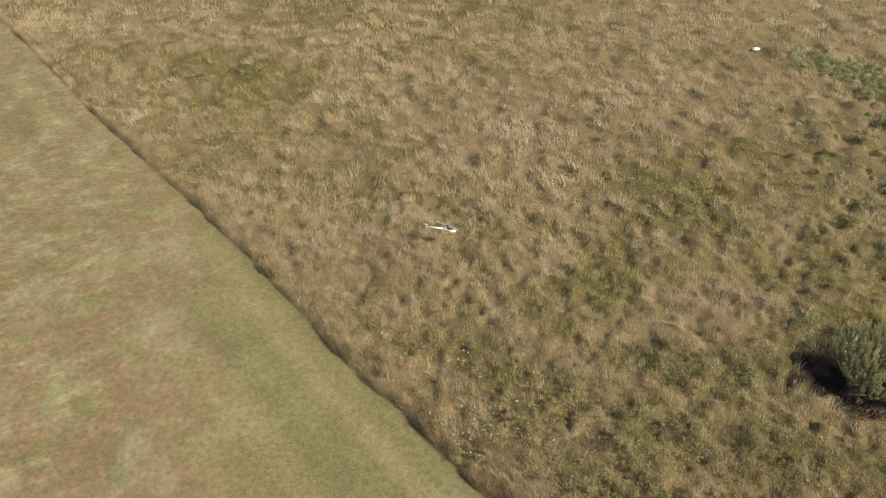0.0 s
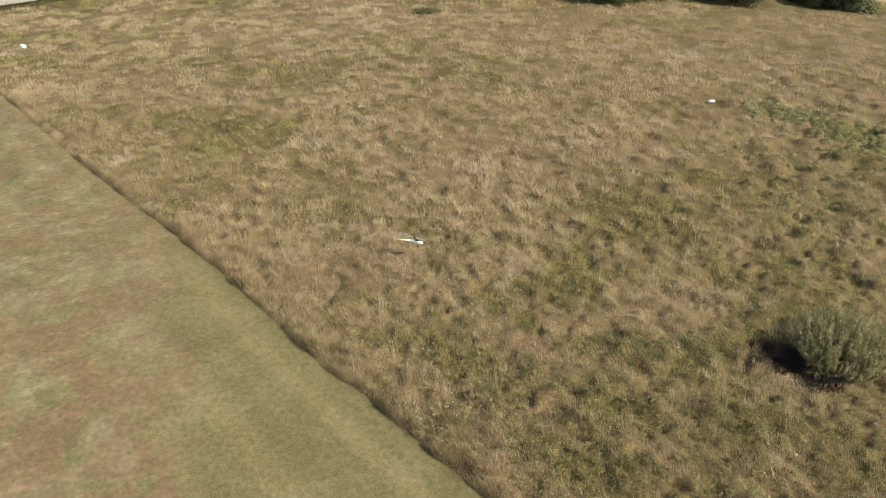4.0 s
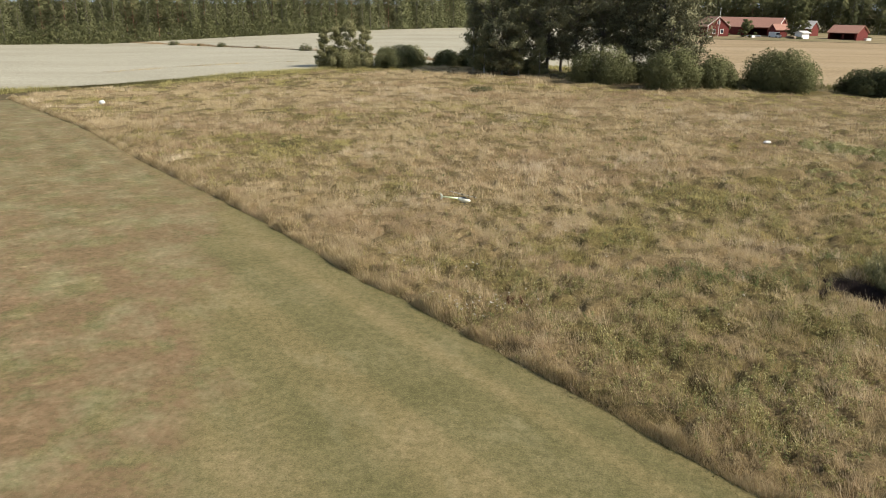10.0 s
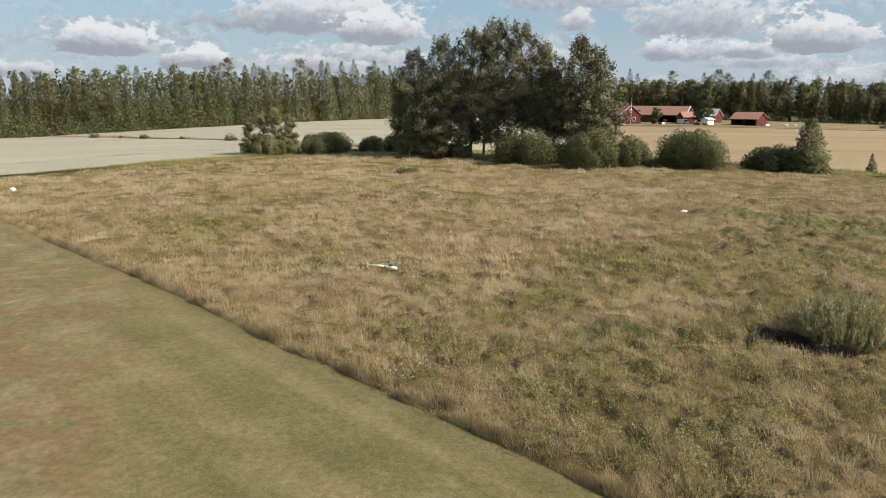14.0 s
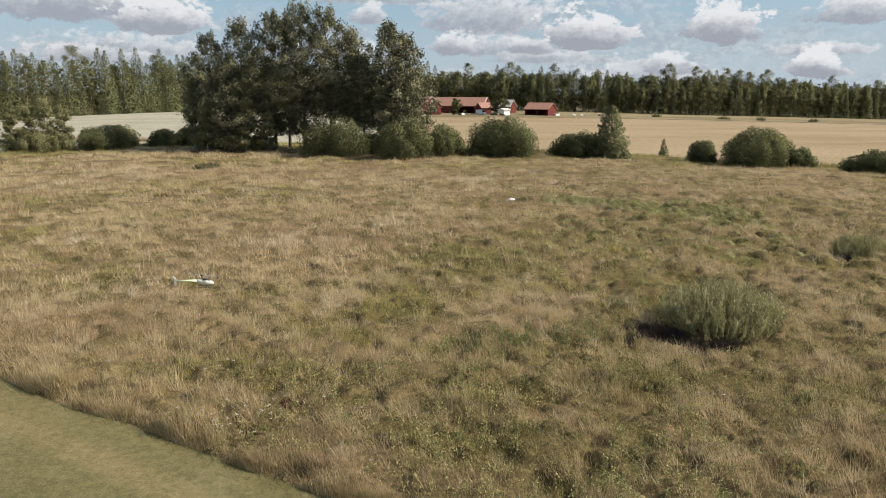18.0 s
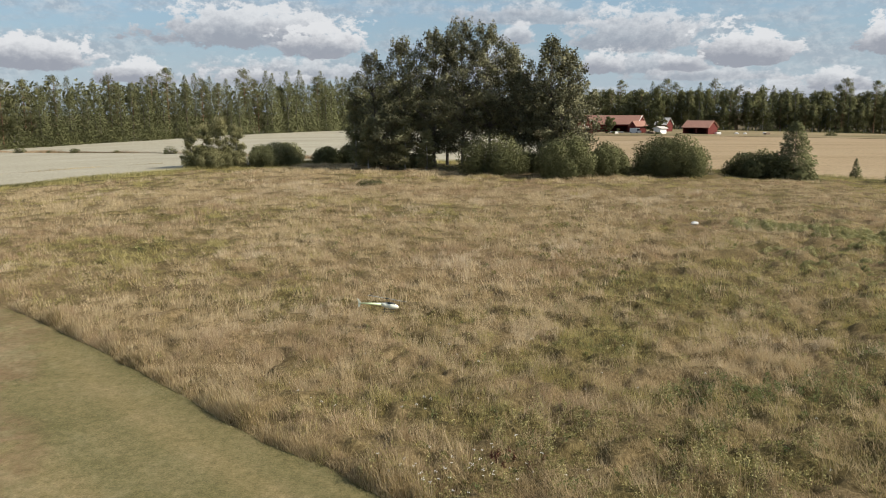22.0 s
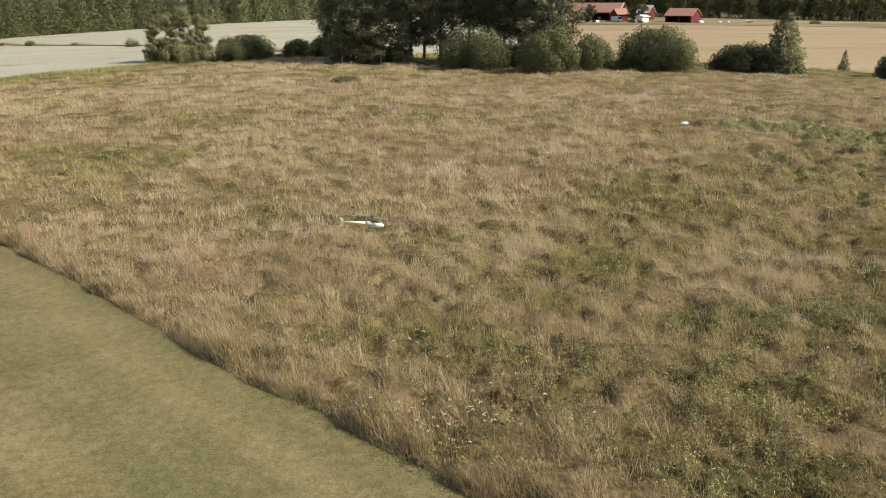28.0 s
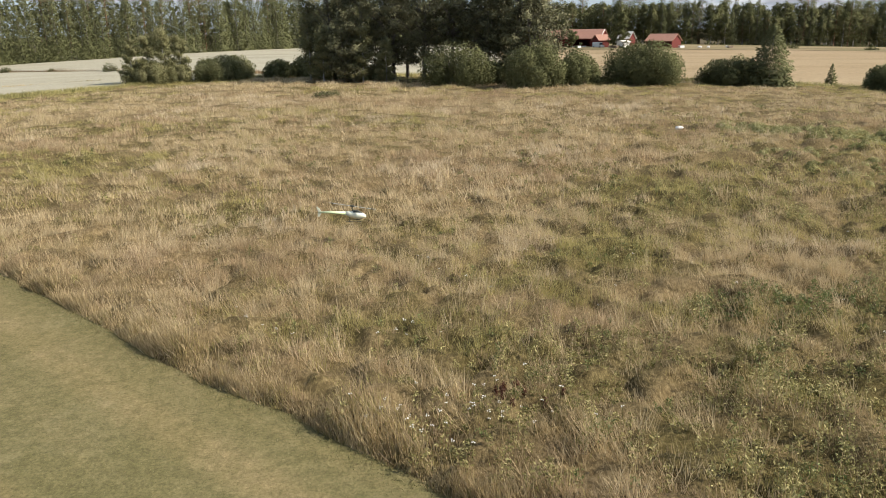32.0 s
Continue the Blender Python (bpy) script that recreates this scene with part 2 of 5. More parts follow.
MAT["willow"] = leafy("willow_leaves", [(0.0, (0.15, 0.142, 0.062)), (0.5, (0.335, 0.31, 0.148)), (1.0, (0.52, 0.475, 0.265))], rough=0.65, spec=0.15, through=0.35)
MAT["aspen"] = leafy("aspen_leaves", [(0.0, (0.056, 0.056, 0.029)), (0.5, (0.142, 0.138, 0.071)), (1.0, (0.275, 0.265, 0.15))], rough=0.6, spec=0.15, through=0.12, vary=0.15)
MAT["sallow"] = leafy("sallow_leaves", [(0.0, (0.145, 0.142, 0.062)), (0.5, (0.26, 0.25, 0.12)), (1.0, (0.38, 0.355, 0.19))], rough=0.6, spec=0.2, through=0.45, vary=0.3)
MAT["wood_birch"] = leafy("wood_birch_leaves", [(0.0, (0.10, 0.107, 0.047)), (0.5, (0.15, 0.153, 0.070)), (1.0, (0.205, 0.198, 0.096))], rough=0.8, spec=0.05, through=0.15, vary=0.1)
MAT["birch"] = leafy("birch_leaves", [(0.0, (0.11, 0.12, 0.05)), (0.5, (0.21, 0.21, 0.095)), (1.0, (0.33, 0.315, 0.155))], rough=0.65, spec=0.15, through=0.35, vary=0.25)
MAT["shrub"] = leafy("shrub_leaves", [(0.0, (0.088, 0.092, 0.040)), (0.5, (0.140, 0.144, 0.066)), (1.0, (0.190, 0.190, 0.09))], rough=0.8, spec=0.04, through=0.3, vary=0.2)
MAT["spruce"] = leafy("spruce_needles", [(0.0, (0.105, 0.113, 0.056)), (0.5, (0.148, 0.153, 0.073)), (1.0, (0.195, 0.192, 0.094))], rough=0.85, spec=0.03, through=0.10, vary=0.10)
MAT["pine"] = leafy("pine_needles", [(0.0, (0.10, 0.104, 0.050)), (0.5, (0.142, 0.144, 0.068)), (1.0, (0.19, 0.184, 0.09))], rough=0.85, spec=0.03, through=0.10, vary=0.10)


def bark(name, a, b, scale):
    m = material(name, a, 0.9, 0.2)
    n = noise_node(m, scale, 5, 0.6, position(m, (1, 1, 0.25)))
    r = ramp_node(m, [(0.35, a), (0.65, b)])
    m.node_tree.links.new(n, r.inputs[0])
    paint(m, r.outputs[0])
    bump(m, n, 0.6, 0.03)
    return m


MAT["bark"] = bark("grey_bark", (0.07, 0.06, 0.05), (0.20, 0.18, 0.15), 6)
MAT["birch_bark"] = bark("birch_bark", (0.10, 0.09, 0.08), (0.62, 0.60, 0.55), 5)
MAT["pine_bark"] = bark("pine_bark", (0.10, 0.06, 0.04), (0.30, 0.17, 0.10), 4)


def ground_mat(name, stops, scale, fine, turn=0.0, stretch=(1, 1, 1), strength=0.5, extra=None):
    m = material(name, stops[0][1], 0.95, 0.15)
    big = noise_node(m, scale, 5, 0.62, position(m, stretch, turn), 0.3)
    r = ramp_node(m, stops)
    m.node_tree.links.new(big, r.inputs[0])
    small = noise_node(m, fine, 6, 0.7, position(m))
    r2 = ramp_node(m, [(0.3, (0.62, 0.62, 0.6)), (0.7, (1.25, 1.25, 1.2))])
    m.node_tree.links.new(small, r2.inputs[0])
    c = mixed(m, 1.0, r.outputs[0], r2.outputs[0], "MULTIPLY")
    if extra:
        c = extra(m, c)
    paint(m, c)
    bump(m, small, strength, 0.03)
    return m


EDGE_TURN = math.atan2(17.8 - 31.0, -1.6 + 14.2)


def streaks(m, c):
    """Mowing lanes along the edge, a wide dry brown ground west of a slanting border, pale swaths."""
    nt = m.node_tree
    lane = noise_node(m, 0.55, 1.5, 0.5, position(m, (0.06, 1.7, 1), EDGE_TURN), 0.25)
    r = ramp_node(m, [(0.38, (0.90, 0.89, 0.86)), (0.62, (1.17, 1.07, 1.08))])
    nt.links.new(lane, r.inputs[0])
    c = mixed(m, 1.0, c, r.outputs[0], "MULTIPLY")
    g = nt.nodes.new("ShaderNodeNewGeometry")
    dot = nt.nodes.new("ShaderNodeVectorMath")
    dot.operation = "DOT_PRODUCT"
    nt.links.new(g.outputs["Position"], dot.inputs[0])
    dot.inputs[1].default_value = (1.0, 0.40, 0.0)
    wob = noise_node(m, 0.20, 5, 0.65, position(m, (0.8, 1.2, 1), EDGE_TURN), 0.6)
    ma = nt.nodes.new("ShaderNodeMath")
    ma.operation = "MULTIPLY_ADD"
    nt.links.new(wob, ma.inputs[0])
    ma.inputs[1].default_value = 6.5
    nt.links.new(dot.outputs["Value"], ma.inputs[2])
    zone = nt.nodes.new("ShaderNodeMapRange")
    zone.inputs["From Min"].default_value, zone.inputs["From Max"].default_value = 2.3, 1.0
    nt.links.new(ma.outputs[0], zone.inputs["Value"])
    patch = noise_node(m, 0.62, 6, 0.70, position(m), 0.2)
    r3 = ramp_node(m, [(0.40, (0.0, 0.0, 0.0)), (0.52, (1.0, 1.0, 1.0))])
    nt.links.new(patch, r3.inputs[0])
    brown = nt.nodes.new("ShaderNodeMath")
    brown.operation = "MULTIPLY"
    nt.links.new(zone.outputs[0], brown.inputs[0])
    nt.links.new(r3.outputs[0], brown.inputs[1])
    sy = nt.nodes.new("ShaderNodeSeparateXYZ")
    nt.links.new(g.outputs["Position"], sy.inputs[0])
    fade = nt.nodes.new("ShaderNodeMapRange")
    for key, val in (("From Min", 20.0), ("From Max", 33.0), ("To Min", 1.0), ("To Max", 0.6)):
        fade.inputs[key].default_value = val
    nt.links.new(sy.outputs["Y"], fade.inputs["Value"])
    far_off = nt.nodes.new("ShaderNodeMath")
    far_off.operation = "MULTIPLY"
    nt.links.new(brown.outputs[0], far_off.inputs[0])
    nt.links.new(fade.outputs[0], far_off.inputs[1])
    c = mixed(m, far_off.outputs[0], c, mixed(m, 0.9, c, (0.192, 0.126, 0.070)))
    pale = noise_node(m, 0.7, 5, 0.68, position(m, (0.6, 1.3, 1), EDGE_TURN), 0.3)
    r4 = ramp_node(m, [(0.54, (0, 0, 0)), (0.78, (0.42, 0.42, 0.42))])
    nt.links.new(pale, r4.inputs[0])
    c = mixed(m, r4.outputs[0], c, (0.33, 0.28, 0.165))
    # washed-out green blotches between the brown ones
    faded = noise_node(m, 0.42, 6, 0.7, position(m, (1.0, 1.2, 1), EDGE_TURN), 0.15)
    r7 = ramp_node(m, [(0.47, (0, 0, 0)), (0.68, (1, 1, 1))])
    nt.links.new(faded, r7.inputs[0])
    bleach = nt.nodes.new("ShaderNodeMath")
    bleach.operation = "MULTIPLY"
    nt.links.new(zone.outputs[0], bleach.inputs[0])
    nt.links.new(r7.outputs[0], bleach.inputs[1])
    c = mixed(m, bleach.outputs[0], c, mixed(m, 0.5, c, (0.275, 0.255, 0.142)))
    # dry clippings left in short swaths on the western half
    swath = noise_node(m, 1.5, 5, 0.72, position(m, (0.8, 1.4, 1), 0.5), 0.35)
    r6 = ramp_node(m, [(0.38, (0.84, 0.90, 0.84)), (0.52, (1.0, 1.0, 1.0)), (0.70, (1.55, 1.52, 1.58))])
    nt.links.new(swath, r6.inputs[0])
    west = nt.nodes.new("ShaderNodeMapRange")
    west.inputs["From Min"].default_value, west.inputs["From Max"].default_value = 3.5, -3.0
    west.inputs["To Min"].default_value, west.inputs["To Max"].default_value = 0.12, 0.8
    nt.links.new(ma.outputs[0], west.inputs["Value"])
    c = mixed(m, west.outputs[0], c, mixed(m, 1.0, c, r6.outputs[0], "MULTIPLY"))
    speck = noise_node(m, 5.5, 6, 0.75, position(m))
    r5 = ramp_node(m, [(0.36, (0.74, 0.77, 0.70)), (0.62, (1.13, 1.11, 1.10))])
    nt.links.new(speck, r5.inputs[0])
    return mixed(m, 1.0, c, r5.outputs[0], "MULTIPLY")


MAT["thatch"] = ground_mat("meadow_thatch", [(0.3, (0.07, 0.06, 0.025)), (0.5, (0.11, 0.084, 0.042)), (0.7, (0.16, 0.12, 0.064))], 0.9, 11)
def mat_of_grass():
    """Matted dead grass and moss: tan where it is dry, olive where the wet attribute is high, fibrous."""
    m = material("matted_grass", (0.3, 0.22, 0.12), 0.95, 0.08)
    nt = m.node_tree
    fibre = noise_node(m, 13.0, 6, 0.75, position(m, (1.0, 1.0, 0.5)), 0.4)
    dry = ramp_node(m, [(0.30, (0.070, 0.051, 0.025)), (0.5, (0.167, 0.125, 0.065)), (0.70, (0.31, 0.243, 0.140))])
    nt.links.new(fibre, dry.inputs[0])
    wet = ramp_node(m, [(0.30, (0.036, 0.031, 0.011)), (0.5, (0.102, 0.083, 0.034)), (0.70, (0.225, 0.186, 0.085))])
    nt.links.new(fibre, wet.inputs[0])
    amount = nt.nodes.new("ShaderNodeAttribute")
    amount.attribute_name = "tone"
    c = mixed(m, amount.outputs["Fac"], dry.outputs[0], wet.outputs[0])
    tint = noise_node(m, 1.6, 4, 0.6, position(m))
    r = ramp_node(m, [(0.35, (0.84, 0.82, 0.78)), (0.65, (1.12, 1.08, 1.04))])
    nt.links.new(tint, r.inputs[0])
    paint(m, mixed(m, 1.0, c, r.outputs[0], "MULTIPLY"))
    bump(m, fibre, 0.9, 0.05)
    return m


MAT["mat"] = mat_of_grass()
MAT["lawn"] = ground_mat("mown_grass", [(0.32, (0.148, 0.133, 0.060)), (0.5, (0.180, 0.158, 0.075)), (0.68, (0.215, 0.184, 0.096))], 0.30, 24, extra=streaks, strength=0.35)
MAT["barley"] = ground_mat("ripe_field", [(0.3, (0.33, 0.30, 0.225)), (0.5, (0.38, 0.35, 0.265)), (0.7, (0.42, 0.385, 0.30))], 0.06, 3.5, stretch=(0.4, 1.6, 1))
MAT["stubble"] = ground_mat("golden_field", [(0.3, (0.26, 0.19, 0.105)), (0.5, (0.33, 0.245, 0.145)), (0.7, (0.37, 0.285, 0.18))], 0.05, 2.5, stretch=(0.25, 1.6, 1), turn=0.25)
MAT["verge"] = ground_mat("green_verge", [(0.35, (0.16, 0.14, 0.065)), (0.5, (0.24, 0.19, 0.105)), (0.65, (0.32, 0.245, 0.145))], 0.07, 5, stretch=(0.3, 1.2, 1))


# ---- building helpers ----
def part(name, bm, mat, parent=None, label="", smooth=False):
    me = bpy.data.meshes.new(name)
    bm.to_mesh(me)
    bm.free()
    me.materials.append(MAT[mat] if isinstance(mat, str) else mat)
    if smooth:
        me.shade_smooth()
    ob = new(name, me)
    if parent:
        ob.parent = parent
    if label:
        ob["label"] = label
    return ob


def soup(name, verts, faces, mat, parent=None, tone=None, normals=None):
    """A mesh from arrays of corners and of equal-sided faces."""
    me = bpy.data.meshes.new(name)
    nv, nf, k = len(verts), len(faces), faces.shape[1]
    me.vertices.add(nv)
    me.vertices.foreach_set("co", np.ascontiguousarray(verts, np.float32).ravel())
    me.loops.add(nf * k)
    me.loops.foreach_set("vertex_index", np.ascontiguousarray(faces, np.int32).ravel())
    me.polygons.add(nf)
    me.polygons.foreach_set("loop_start", np.arange(0, nf * k, k, dtype=np.int32))
    me.update(calc_edges=True)
    if tone is not None:
        me.attributes.new("tone", "FLOAT", "POINT").data.foreach_set("value", np.ascontiguousarray(tone, np.float32))
    if normals is not None:
        me.polygons.foreach_set("use_smooth", np.ones(nf, bool))
        me.normals_split_custom_set_from_vertices(normals.tolist())
    me.materials.append(MAT[mat])
    ob = new(name, me)
    if parent:
        ob.parent = parent
    return ob


def empty(name, place, label, category, group="", kind=""):
    e = new(name)
    e.empty_display_size = 0.3
    e.location = place
    return tagged(e, label, category, group, kind)


def box(bm, lo, hi):
    v = [bm.verts.new((x, y, z)) for x in (lo[0], hi[0]) for y in (lo[1], hi[1]) for z in (lo[2], hi[2])]
    for f in ((0, 1, 3, 2), (4, 6, 7, 5), (0, 4, 5, 1), (2, 3, 7, 6), (0, 2, 6, 4), (1, 5, 7, 3)):
        bm.faces.new([v[i] for i in f])
    return v


def tube(bm, pts, radii, sides=7):
    """A tapered limb along points."""
    rings = []
    for i, (p, r) in enumerate(zip(pts, radii)):
        a, b = Vector(pts[max(i - 1, 0)]), Vector(pts[min(i + 1, len(pts) - 1)])
        q = (b - a).to_track_quat("Z", "Y").to_matrix()
        rings.append([bm.verts.new(Vector(p) + q @ Vector((r * math.cos(k * math.tau / sides), r * math.sin(k * math.tau / sides), 0))) for k in range(sides)])
    for a, b in zip(rings, rings[1:]):
        for k in range(sides):
            bm.faces.new((a[k], a[(k + 1) % sides], b[(k + 1) % sides], b[k]))
    bm.faces.new(rings[-1])


GRIDS = {}


def drift(x, y, size, seed):
    """Smooth random field from 0 to 1 over the ground."""
    if seed not in GRIDS:
        GRIDS[seed] = np.random.default_rng(seed).random((256, 256))
    g = GRIDS[seed]
    u, v = np.asarray(x) / size + 100, np.asarray(y) / size + 100
    i, j = np.floor(u).astype(int), np.floor(v).astype(int)
    fu, fv = u - i, v - j
    fu, fv = fu * fu * (3 - 2 * fu), fv * fv * (3 - 2 * fv)
    at = lambda a, b: g[a % 256, b % 256]
    return (at(i, j) * (1 - fu) + at(i + 1, j) * fu) * (1 - fv) + (at(i, j + 1) * (1 - fu) + at(i + 1, j + 1) * fu) * fv


def drift3(x, y, size, seed):
    return (drift(x, y, size, seed) + 0.5 * drift(x, y, size / 2.1, seed + 1) + 0.25 * drift(x, y, size / 4.3, seed + 2)) / 1.75


# ---- the lie of the land ----
EDGE = [(-50.0, 66.5), (-40.0, 56.5), (-30.7, 47.8), (-22.4, 39.1), (-13.9, 31.0), (-9.1, 26.0), (-6.6, 23.4), (-5.25, 21.75), (-3.85, 20.6), (-1.25, 17.9), (2.5, 14.1), (8.2, 8.5), (21.4, -6.0)]
VERGE = [(-66.0, 58.0), (-55.0, 70.0), (-45.4, 81.2), (-36.0, 88.7), (-27.0, 97.0), (-12.0, 105.0), (2.0, 103.0), (14.0, 92.0), (24.0, 85.0), (36.0, 81.5), (46.0, 74.0), (58.0, 66.0), (75.0, 52.0), (110.0, 25.0)]
EX, EY = (np.array(c) for c in zip(*EDGE))
VX, VY = (np.array(c) for c in zip(*VERGE))


def edge_x(y):
    """Where the uncut meadow begins, with the mower's wobble."""
    y = np.asarray(y, float)
    return np.interp(y + 0.2, EY[::-1], EX[::-1]) - 0.2 + 0.20 * (drift(y, 0 * y, 2.6, 40) - 0.5) + 0.12 * (drift(y, 0 * y, 0.7, 41) - 0.5)


def verge_y(x):
    return np.interp(x, VX, VY)


def land(x, y):
    """Height of the ground: level meadow, falling away gently to both sides in the distance."""
    x, y = np.asarray(x, float), np.asarray(y, float)
    d, a = np.hypot(x, y), np.degrees(np.arctan2(x, y))
    left, right = np.clip((-a - 8) / 20, 0, 1.12) ** 1.5, np.clip((a - 16) / 26, 0, 1.05) ** 1.3
    far = np.clip((d - 50) / 40, 0, 1)
    return -np.minimum(d, 420) * far * far * (3 - 2 * far) * (0.0095 * left + 0.012 * right)


def mat_height(x, y):
    """Mounds of matted grass over the soil: small tufts everywhere, knee-high tussocks to the east."""
    x, y = np.asarray(x, float), np.asarray(y, float)
    far = np.clip((y - 30) / 16, 0, 1)
    a = drift(x, y, 0.46, 53) * (0.6 - 0.3 * far) + drift(x, y, 0.25, 54) * (0.4 - 0.4 * far) + drift(x, y, 0.85, 57) * 0.7 * far
    a = np.clip((a - 0.30) / 0.40, 0, 1)
    b = np.clip((drift(x, y, 0.95, 55) - 0.25) / 0.5, 0, 1)
    east = np.clip((x - 3) / 8, 0, 1) * np.clip((y - 21) / 5, 0, 1)
    z = 0.18 * a * a * (3 - 2 * a) + (0.08 + 0.15 * east) * b * b * (3 - 2 * b) + 0.05 * drift(x, y, 0.12, 56)
    z *= 1 - 0.45 * np.clip((y - 40) / 25, 0, 1)
    z *= np.clip((x - edge_x(y)) / 0.55, 0, 1) ** 0.7 * np.clip((verge_y(x) - y) / 3.0, 0, 1)
    z *= 1 - np.exp(-(((x - 10.3) / 1.7) ** 2 + ((y - 22.9) / 1.5) ** 2) ** 2) - np.exp(-(((x - 13.6) / 0.7) ** 2 + ((y - 48.4) / 1.3) ** 2) ** 2)
    return np.maximum(z, 0.0)


LINES = (list(range(-300, 421, 12)), list(range(-60, 331, 12)))


def sheet(name, outline, z, mat, label, category):
    """One face of that outline, cut by a grid and laid on the land."""
    bm = bmesh.new()
    f = bm.faces.new([bm.verts.new((x, y, 0)) for x, y in outline])
    bmesh.ops.triangulate(bm, faces=[f])
    for axis in (0, 1):
        lo, hi = min(o[axis] for o in outline), max(o[axis] for o in outline)
        for c in LINES[axis]:
            if lo < c < hi:
                co, no = [0, 0, 0], [0, 0, 0]
                co[axis], no[axis] = c, 1
                bmesh.ops.bisect_plane(bm, geom=bm.verts[:] + bm.edges[:] + bm.faces[:], plane_co=co, plane_no=no)
    for v in bm.verts:
        v.co.z = float(land(v.co.x, v.co.y)) + z
    bmesh.ops.recalc_face_normals(bm, faces=bm.faces[:])
    if sum(f.normal.z for f in bm.faces) < 0:
        bmesh.ops.reverse_faces(bm, faces=bm.faces[:])
    ob = part(name, bm, mat)
    return tagged(ob, label, category, kind="structure")


R = 4000
sheet("ground", [(-R, -R), (R, -R), (R, R), (-R, R)], 0.0, "thatch", "thatch and soil of the meadow reaching to the horizon", "ground")

ys = np.linspace(66.5, -30, 420)
lawn_line = [(float(edge_x(y)) + 0.05, float(y)) for y in ys]
lawn = [(-66.0, 57.5), (-60.0, 62.5), (-52.5, 68.5)] + lawn_line + [(60.0, -58.0), (-140.0, -58.0), (-140.0, -10.0)]
sheet("lawn", lawn, 0.03, "lawn", "mown olive and tan grass strip with dry brown patches", "lawn")
left_field = [(x - 1.5, y + 1.5) for x, y in VERGE[:6]]
DITCH = [(-14.0, 110.0), (-37.0, 133.5), (-67.5, 155.0), (-125.0, 202.0), (-260.0, 312.0)]
sheet("field_west", left_field + DITCH + [(-290, 30), (-160, -20)], 0.18, "barley", "pale ripe grain field west of the grove", "field")
sheet("field_north", [(x + 0.8, y + 0.9) for x, y in DITCH[::-1]] + [(-11, 107), (2, 105), (13.2, 95), (30.3, 206), (31, 310), (-30, 306), (-60, 290), (-95, 285), (-230, 322)], 0.20, "barley", "pale tan field rising to the woods", "field")
sheet("field_east", [(14, 94.5), (24, 87), (36, 83.5), (46, 76), (58, 68), (75, 54), (110, 27), (400, -20), (400, 225), (240, 212), (135, 205), (97, 203), (60, 200), (31.1, 206)], 0.19, "stubble", "golden ripe field in front of the farm", "field")
sheet("farmyard", [(31.1, 206.1), (60, 200.1), (97, 203.1), (135, 205.1), (240, 212.1), (380, 224), (380, 285), (290, 286), (210, 268), (150, 258), (100, 268), (55, 281), (31.1, 288)], 0.26, "verge", "grassy farmyard and track below the woods", "yard")


# ---- trees and shrubs ----
def cards(centres, size, seed, narrow=0.55, up=0.0, out=None, own=0.5, along=None):
    """Leaves: one diamond of two triangles at each centre, turned at random; with out, also smooth normals that way."""
    r = np.random.default_rng(seed)
    n = len(centres)
    a = r.normal(size=(n, 3))
    a[:, 2] = a[:, 2] * (1 - up) + up * 2.0
    if along is not None:
        a = along + 0.35 * a
    a /= np.linalg.norm(a, axis=1)[:, None]
    b = np.cross(a, r.normal(size=(n, 3)))
    b /= np.linalg.norm(b, axis=1)[:, None]
    s = size * r.uniform(0.6, 1.35, (n, 1))
    c = np.asarray(centres)
    k = np.arange(n)[:, None] * 4
    faces = np.concatenate([k + [0, 1, 2], k + [0, 2, 3]])
    if out is None:
        v = np.stack([c - a * s * 0.5, c + b * s * 0.5 * narrow, c + a * s * 0.5, c - b * s * 0.5 * narrow], 1).reshape(-1, 3)
        return v, faces
    out = out / np.maximum(np.linalg.norm(out, axis=1), 1e-6)[:, None]
    face = np.cross(b + a, 2 * a)
    b = b * np.where((face * out).sum(1) < 0, -1, 1)[:, None]
    face = np.cross(b + a, 2 * a)
    face /= np.linalg.norm(face, axis=1)[:, None]
    v = np.stack([c - a * s * 0.5, c + b * s * 0.5 * narrow, c + a * s * 0.5, c - b * s * 0.5 * narrow], 1).reshape(-1, 3)
    nn = 0.75 * out + own * face
    nn /= np.linalg.norm(nn, axis=1)[:, None]
    return v, faces, np.repeat(nn, 4, 0)


def leaves(name, blobs, count, size, mat, parent, seed, narrow=0.6, up=0.0, shell=0.55, rag=0.5, own=0.5, whole=0.5):
    """Foliage in clumps, each clump of its own tone and rounded by its normals."""
    total = sum(b[3] * b[5] for b in blobs)
    pts, tone, out = clump_points(blobs, count / total, seed, shell, rag, whole)
    ok = pts[:, 2] > 0.04
    pts, tone, out = pts[ok], tone[ok], out[ok]
    v, f, nn = cards(pts, size, seed + 90, narrow, up, out, own)
    return soup(name, v, f, mat, parent, np.repeat(tone, 4), nn)


